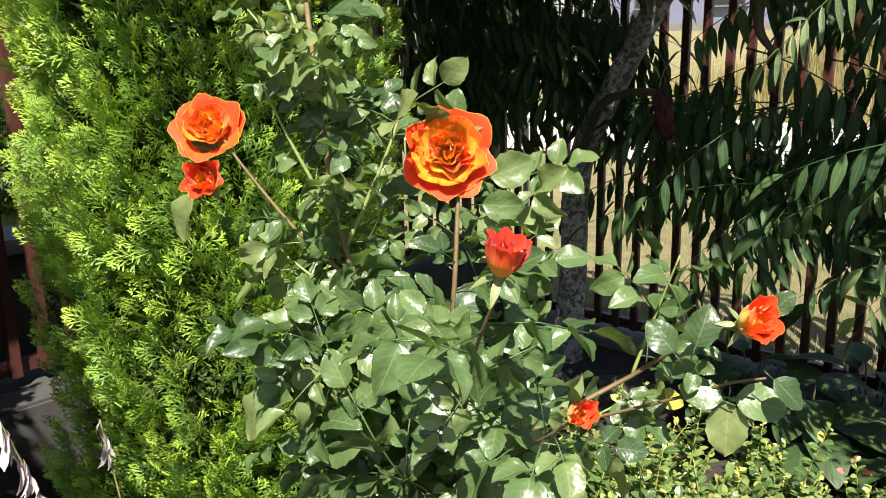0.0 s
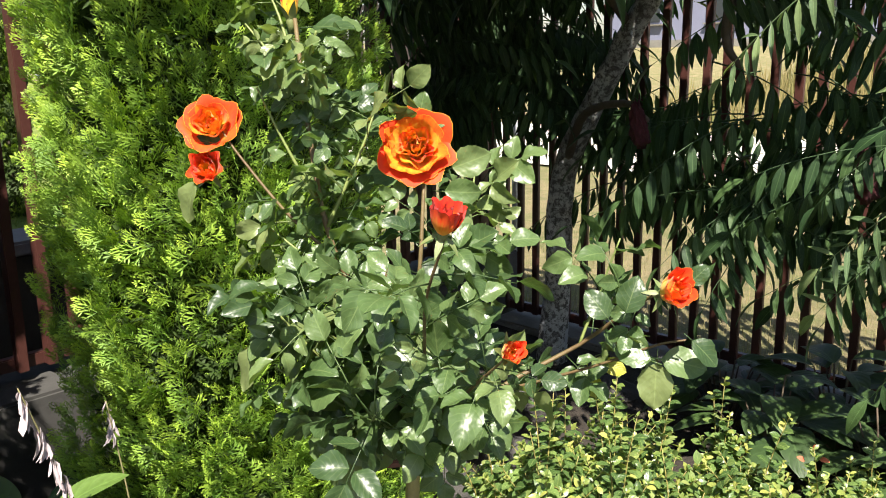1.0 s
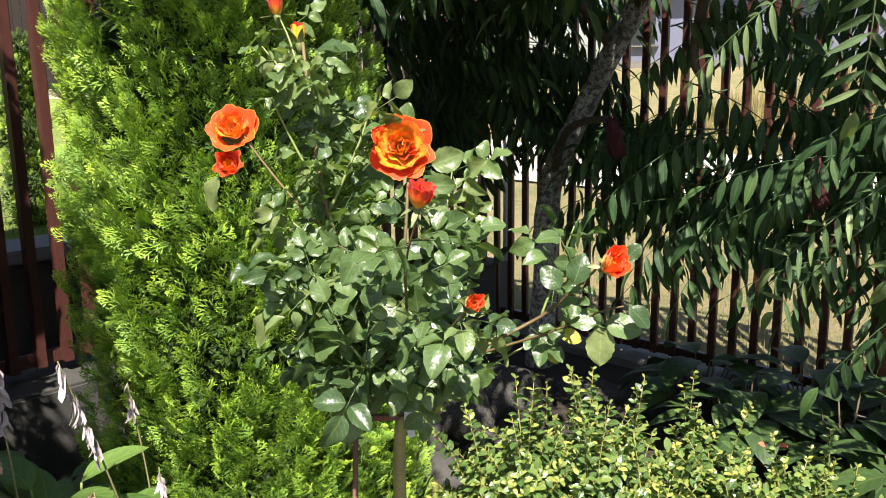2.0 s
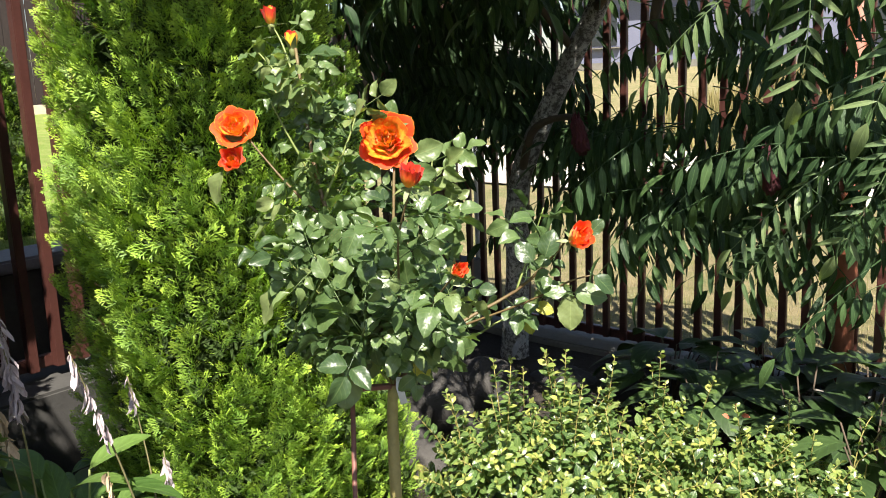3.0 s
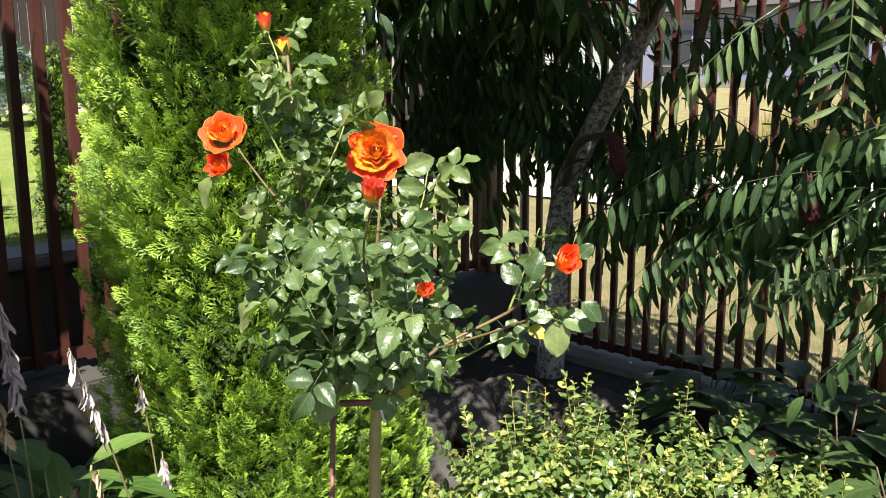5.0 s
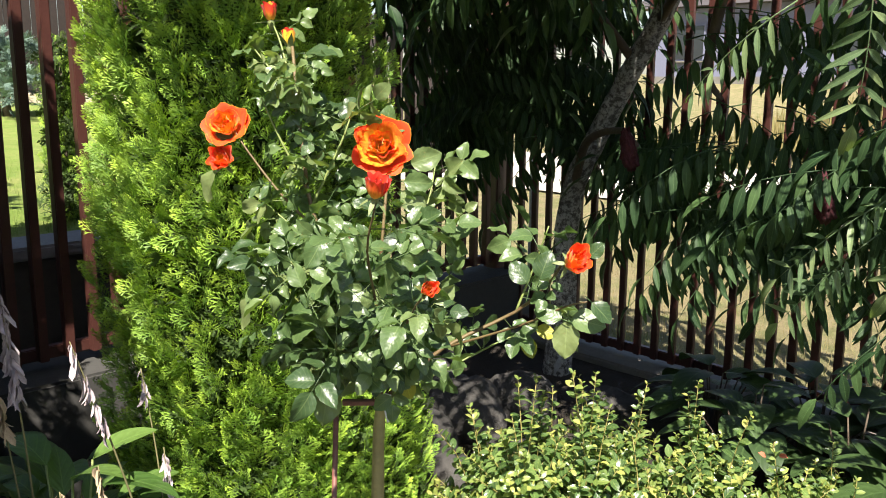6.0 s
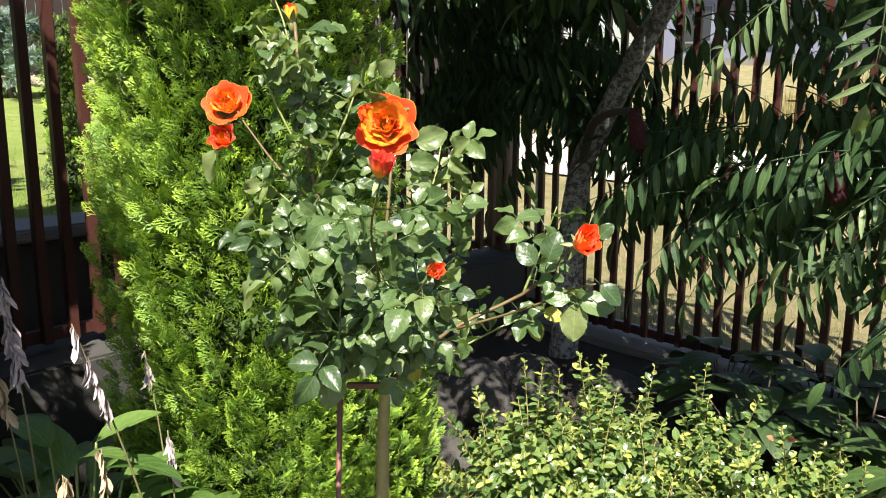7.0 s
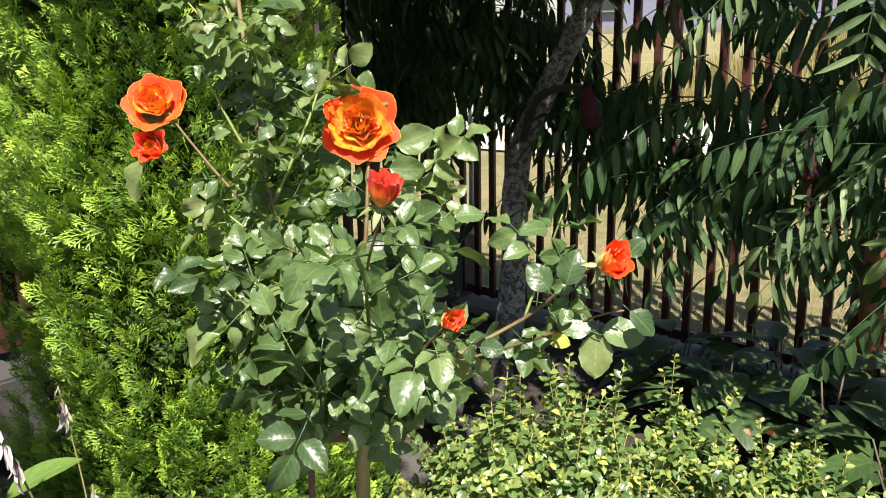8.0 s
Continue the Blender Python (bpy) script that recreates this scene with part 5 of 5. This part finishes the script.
    # fruit heads
    for p, s in (((-0.40, 2.725, 1.25), 1.0), ((0.262, 2.48, 1.15), 1.0), ((-0.11, 2.79, 1.41), 0.5)):
        bm = bmesh.new()
        bmesh.ops.create_icosphere(bm, subdivisions=4, radius=1)
        for v in bm.verts:
            n = noise.noise(v.co * 3.5) * 0.3 + noise.noise(v.co * 9) * 0.32 + noise.noise(v.co * 19) * 0.16
            taper = 0.8 - 0.35 * v.co.z
            v.co = Vector((v.co.x * 0.032 * taper, v.co.y * 0.032 * taper, v.co.z * 0.075)) * (1 + n)
        part("fruit_head", bm_mesh("fruit_head", bm, CONE, True), t, "dark red velvety fruit head", Matrix.Translation(Vector(p) - o) @ pose(0, 0, 0.02, 12, -8, 0) @ Matrix.Diagonal((s, s, s, 1)))


sumac()


# ---- rocks at the foot of the tree ----
def rock(place, size, seed):
    bm = bmesh.new()
    bmesh.ops.create_icosphere(bm, subdivisions=4, radius=1)
    for v in bm.verts:
        p = v.co + Vector((seed * 3.1, 0, 0))
        v.co *= 1 + 0.28 * noise.noise(p * 0.9) + 0.10 * noise.noise(p * 2.4) + 0.05 * noise.noise(p * 6) + 0.02 * noise.noise(p * 15)
        v.co = Vector((v.co.x * size[0], v.co.y * size[1], v.co.z * size[2]))
    ob = new("rock", bm_mesh("rock", bm, STONE, True))
    ob.location = place
    return tagged(ob, "rounded grey fieldstone on the soil below the tree", "rock", "rocks below the tree")


for p, s, k in (((-1.12, 2.88, 0.10), (0.19, 0.16, 0.17), 1), ((-1.16, 2.60, 0.06), (0.13, 0.12, 0.14), 2), ((-0.97, 2.45, 0.03), (0.12, 0.10, 0.08), 3),
                ((-0.98, 3.15, 0.08), (0.18, 0.15, 0.15), 4), ((-0.66, 3.40, 0.04), (0.17, 0.12, 0.09), 5), ((-1.38, 3.1, 0.08), (0.16, 0.15, 0.17), 6), ((-0.85, 2.75, 0.02), (0.11, 0.09, 0.07), 7)):
    rock(p, s, k)


# ---- hosta with dry flower stalks beside the arborvitae ----
def broad_leaf(seed, L, W, mat, droop=0.3, fold=0.2):
    r = random.Random(seed)
    v, t, u = blade(L, W, 12, fold, droop, 0.38, 0.0, 0.75, r.uniform(-0.3, 0.3), r)
    return mesh_of("leaf", v, t, mat, u)


def clump(name, place, count, spread, height, size, mat, label, category, seed, rise=0.6, broad=(0.42, 0.6)):
    r = random.Random(seed)
    t = thing(name, label, category, place)
    meshes = [broad_leaf(seed * 9 + k, size, size * r.uniform(*broad), mat, r.uniform(0.2, 0.5), r.uniform(0.1, 0.35)) for k in range(4)]
    for k in range(count):
        a = k * 2.4 + r.uniform(-0.4, 0.4)
        q = math.sqrt((k + 0.5) / count)
        out = Vector((math.cos(a), math.sin(a), 0))
        base = out * spread * q * 0.55 + Vector((0, 0, height * (1.05 - 0.55 * q) * r.uniform(0.8, 1.1)))
        lf = part("leaf", meshes[k % 4], t, m=frame_of(base, out + Vector((0, 0, rise * (1 - q))), Vector((-out.x * 0.4, -out.y * 0.4, 1)), r.uniform(0.75, 1.15)))
        part("stalk", tube_mesh("stalk", [out * 0.02, out * spread * q * 0.3 + Vector((0, 0, base.z * 0.6)), base], [0.005, 0.004, 0.003], YOUNG if mat is HOSTA else TWIG, 5), t)
    return t


hosta = clump("hosta", (-1.13, 0.93, 0), 64, 0.50, 0.66, 0.18, HOSTA, "green hosta with withered flower stalks", "hosta", 6, 0.8, (0.32, 0.44))
clump("hosta", (-0.98, 1.12, 0), 18, 0.28, 0.48, 0.18, HOSTA, "green hosta in the shade of the arborvitae", "hosta", 8, 0.8, (0.32, 0.44))

clump("hosta", (-1.55, 1.22, 0), 46, 0.55, 0.46, 0.21, HOSTA, "broad-leaved green hosta between the fence and the arborvitae", "hosta", 12, 0.7, (0.45, 0.6))


def stalk(top, foot, n, ln, mat, seed):
    """A leaning flower stalk; shrivelled bells hang along its upper part."""
    h = hosta.location
    r = random.Random(seed)
    a, b = Vector(top) - h, Vector(foot) - h
    pts = curve_points([b, b.lerp(a, 0.55) + Vector((0.012, 0, 0.0)), a], 20)
    part("flower_stalk", tube_mesh("flower_stalk", pts, [0.003 - 0.0018 * i / 20 for i in range(21)], DRY_STALK, 6), hosta)
    reach = min(0.9, ln / (a - b).length)
    groups = []
    for k in range(int(n * 1.5)):
        L = r.uniform(0.026, 0.048)
        v, t, u = blade(L, L * r.uniform(0.16, 0.32), 5, r.uniform(0.6, 1.5), r.uniform(-0.2, 0.3), 0.6, 0.1, 0.6, r.uniform(-0.8, 0.8), r)
        f = min(19.99, (1 - reach * r.random() ** 0.9) * 20)
        p = pts[int(f)].lerp(pts[int(f) + 1], f - int(f))
        m = frame_of(p + Vector((r.uniform(-0.005, 0.005), r.uniform(-0.005, 0.005), 0)), (r.uniform(-0.45, 0.45), r.uniform(-0.45, 0.45), -1), (r.uniform(-1, 1), r.uniform(-1, 1), 0.2), r.uniform(0.8, 1.2))
        groups.append(((np.concatenate([v, np.ones((len(v), 1))], 1) @ np.array(m).T)[:, :3], t, u))
    v, t, u = joined(groups)
    tagged(part("withered_raceme", mesh_of("withered_raceme", v, t, mat, u), hosta, "withered pale flowers"), kind="stuff")


stalk((-0.945, 0.832, 0.985), (-0.925, 1.00, 0.40), 26, 0.24, WITHER, 1)
stalk((-1.035, 0.75, 1.10), (-1.035, 0.80, 0.35), 60, 0.25, WITHER, 2)
stalk((-1.055, 0.74, 0.90), (-1.03, 0.78, 0.3), 14, 0.10, WITHER_TAN, 3)
stalk((-1.165, 1.20, 0.785), (-1.10, 1.20, 0.25), 9, 0.08, WITHER, 4)
stalk((-0.905, 1.02, 0.70), (-0.89, 1.0, 0.20), 14, 0.10, WITHER, 5)
stalk((-0.835, 0.79, 0.765), (-0.83, 0.79, 0.3), 10, 0.07, WITHER_TAN, 6)
stalk((-0.859, 0.72, 0.735), (-0.88, 0.73, 0.3), 12, 0.06, WITHER_TAN, 7)

# ---- shade plants under the sumac ----
for i, (x, y) in enumerate(((0.05, 2.95), (0.40, 2.90), (0.80, 2.85), (0.60, 2.60), (0.98, 2.5), (0.25, 3.25), (1.25, 2.7), (-0.15, 3.25), (0.70, 2.85), (1.30, 2.55), (0.62, 3.15), (1.05, 3.05))):
    clump("shade_plant", (x, y, 0), 20, 0.36, 0.42, 0.23, GROUND_LEAF, "broad-leaved dark green plant in deep shade", "plant", 60 + i, 0.4)


# ---- grass outside ----
def grass(name, label, mat, count, place_fn, h, seed):
    r = random.Random(seed)
    tv = np.array([(-0.02, 0, 0), (0.02, 0, 0), (-0.022, 0.5, 0.05), (0.022, 0.5, 0.05), (0, 1.0, -0.2)])
    tf, tu = np.array([(0, 1, 3), (0, 3, 2), (2, 3, 4)]), np.array([(0, 0), (1, 0), (0, 0.5), (1, 0.5), (0.5, 1)])
    mats = []
    for k in range(count):
        p = place_fn(r)
        a = r.uniform(0, 6.283)
        d = Vector((math.cos(a) * r.uniform(0.1, 0.7), math.sin(a) * r.uniform(0.1, 0.7), 1))
        mats.append(np.array(frame_of(p, d, (math.cos(a), math.sin(a), 0.2), h * r.uniform(0.5, 1.3))))
    vs, fs, us = scatter(tv, tf, tu, mats)
    return tagged(new(name, mesh_of(name, vs, fs, mat, us)), label, "grass", kind="stuff")


def meadow_spot(r):
    w = 0.25 + 4.6 * r.random() ** 1.5
    p = along(CORNER, R_DIR, R_OUT, r.uniform(-1.2, 5.5), w, 0)
    p.z = ground_height(p.x, p.y)
    return p


def slope_spot(r):
    p = along(CORNER, R_DIR, R_OUT, r.uniform(-6, 12), 10.3 + 16 * r.random(), 0)
    p.z = ground_height(p.x, p.y)
    return p


def lawn_spot(r):
    w = 0.66 + 6 * r.random() ** 1.6
    return along(CORNER, L_DIR, L_OUT, r.uniform(1.6, 5.5), w, lawn_height(w))


grass("meadow_grass", "short dry yellow and green meadow grass", BLADE_DRY, 14000, meadow_spot, 0.06, 1)
grass("slope_grass", "tall dry yellow grass on the slope", BLADE_SLOPE, 20000, slope_spot, 0.55, 2)
grass("lawn_grass", "short mown green grass", BLADE_GREEN, 12000, lawn_spot, 0.04, 3)
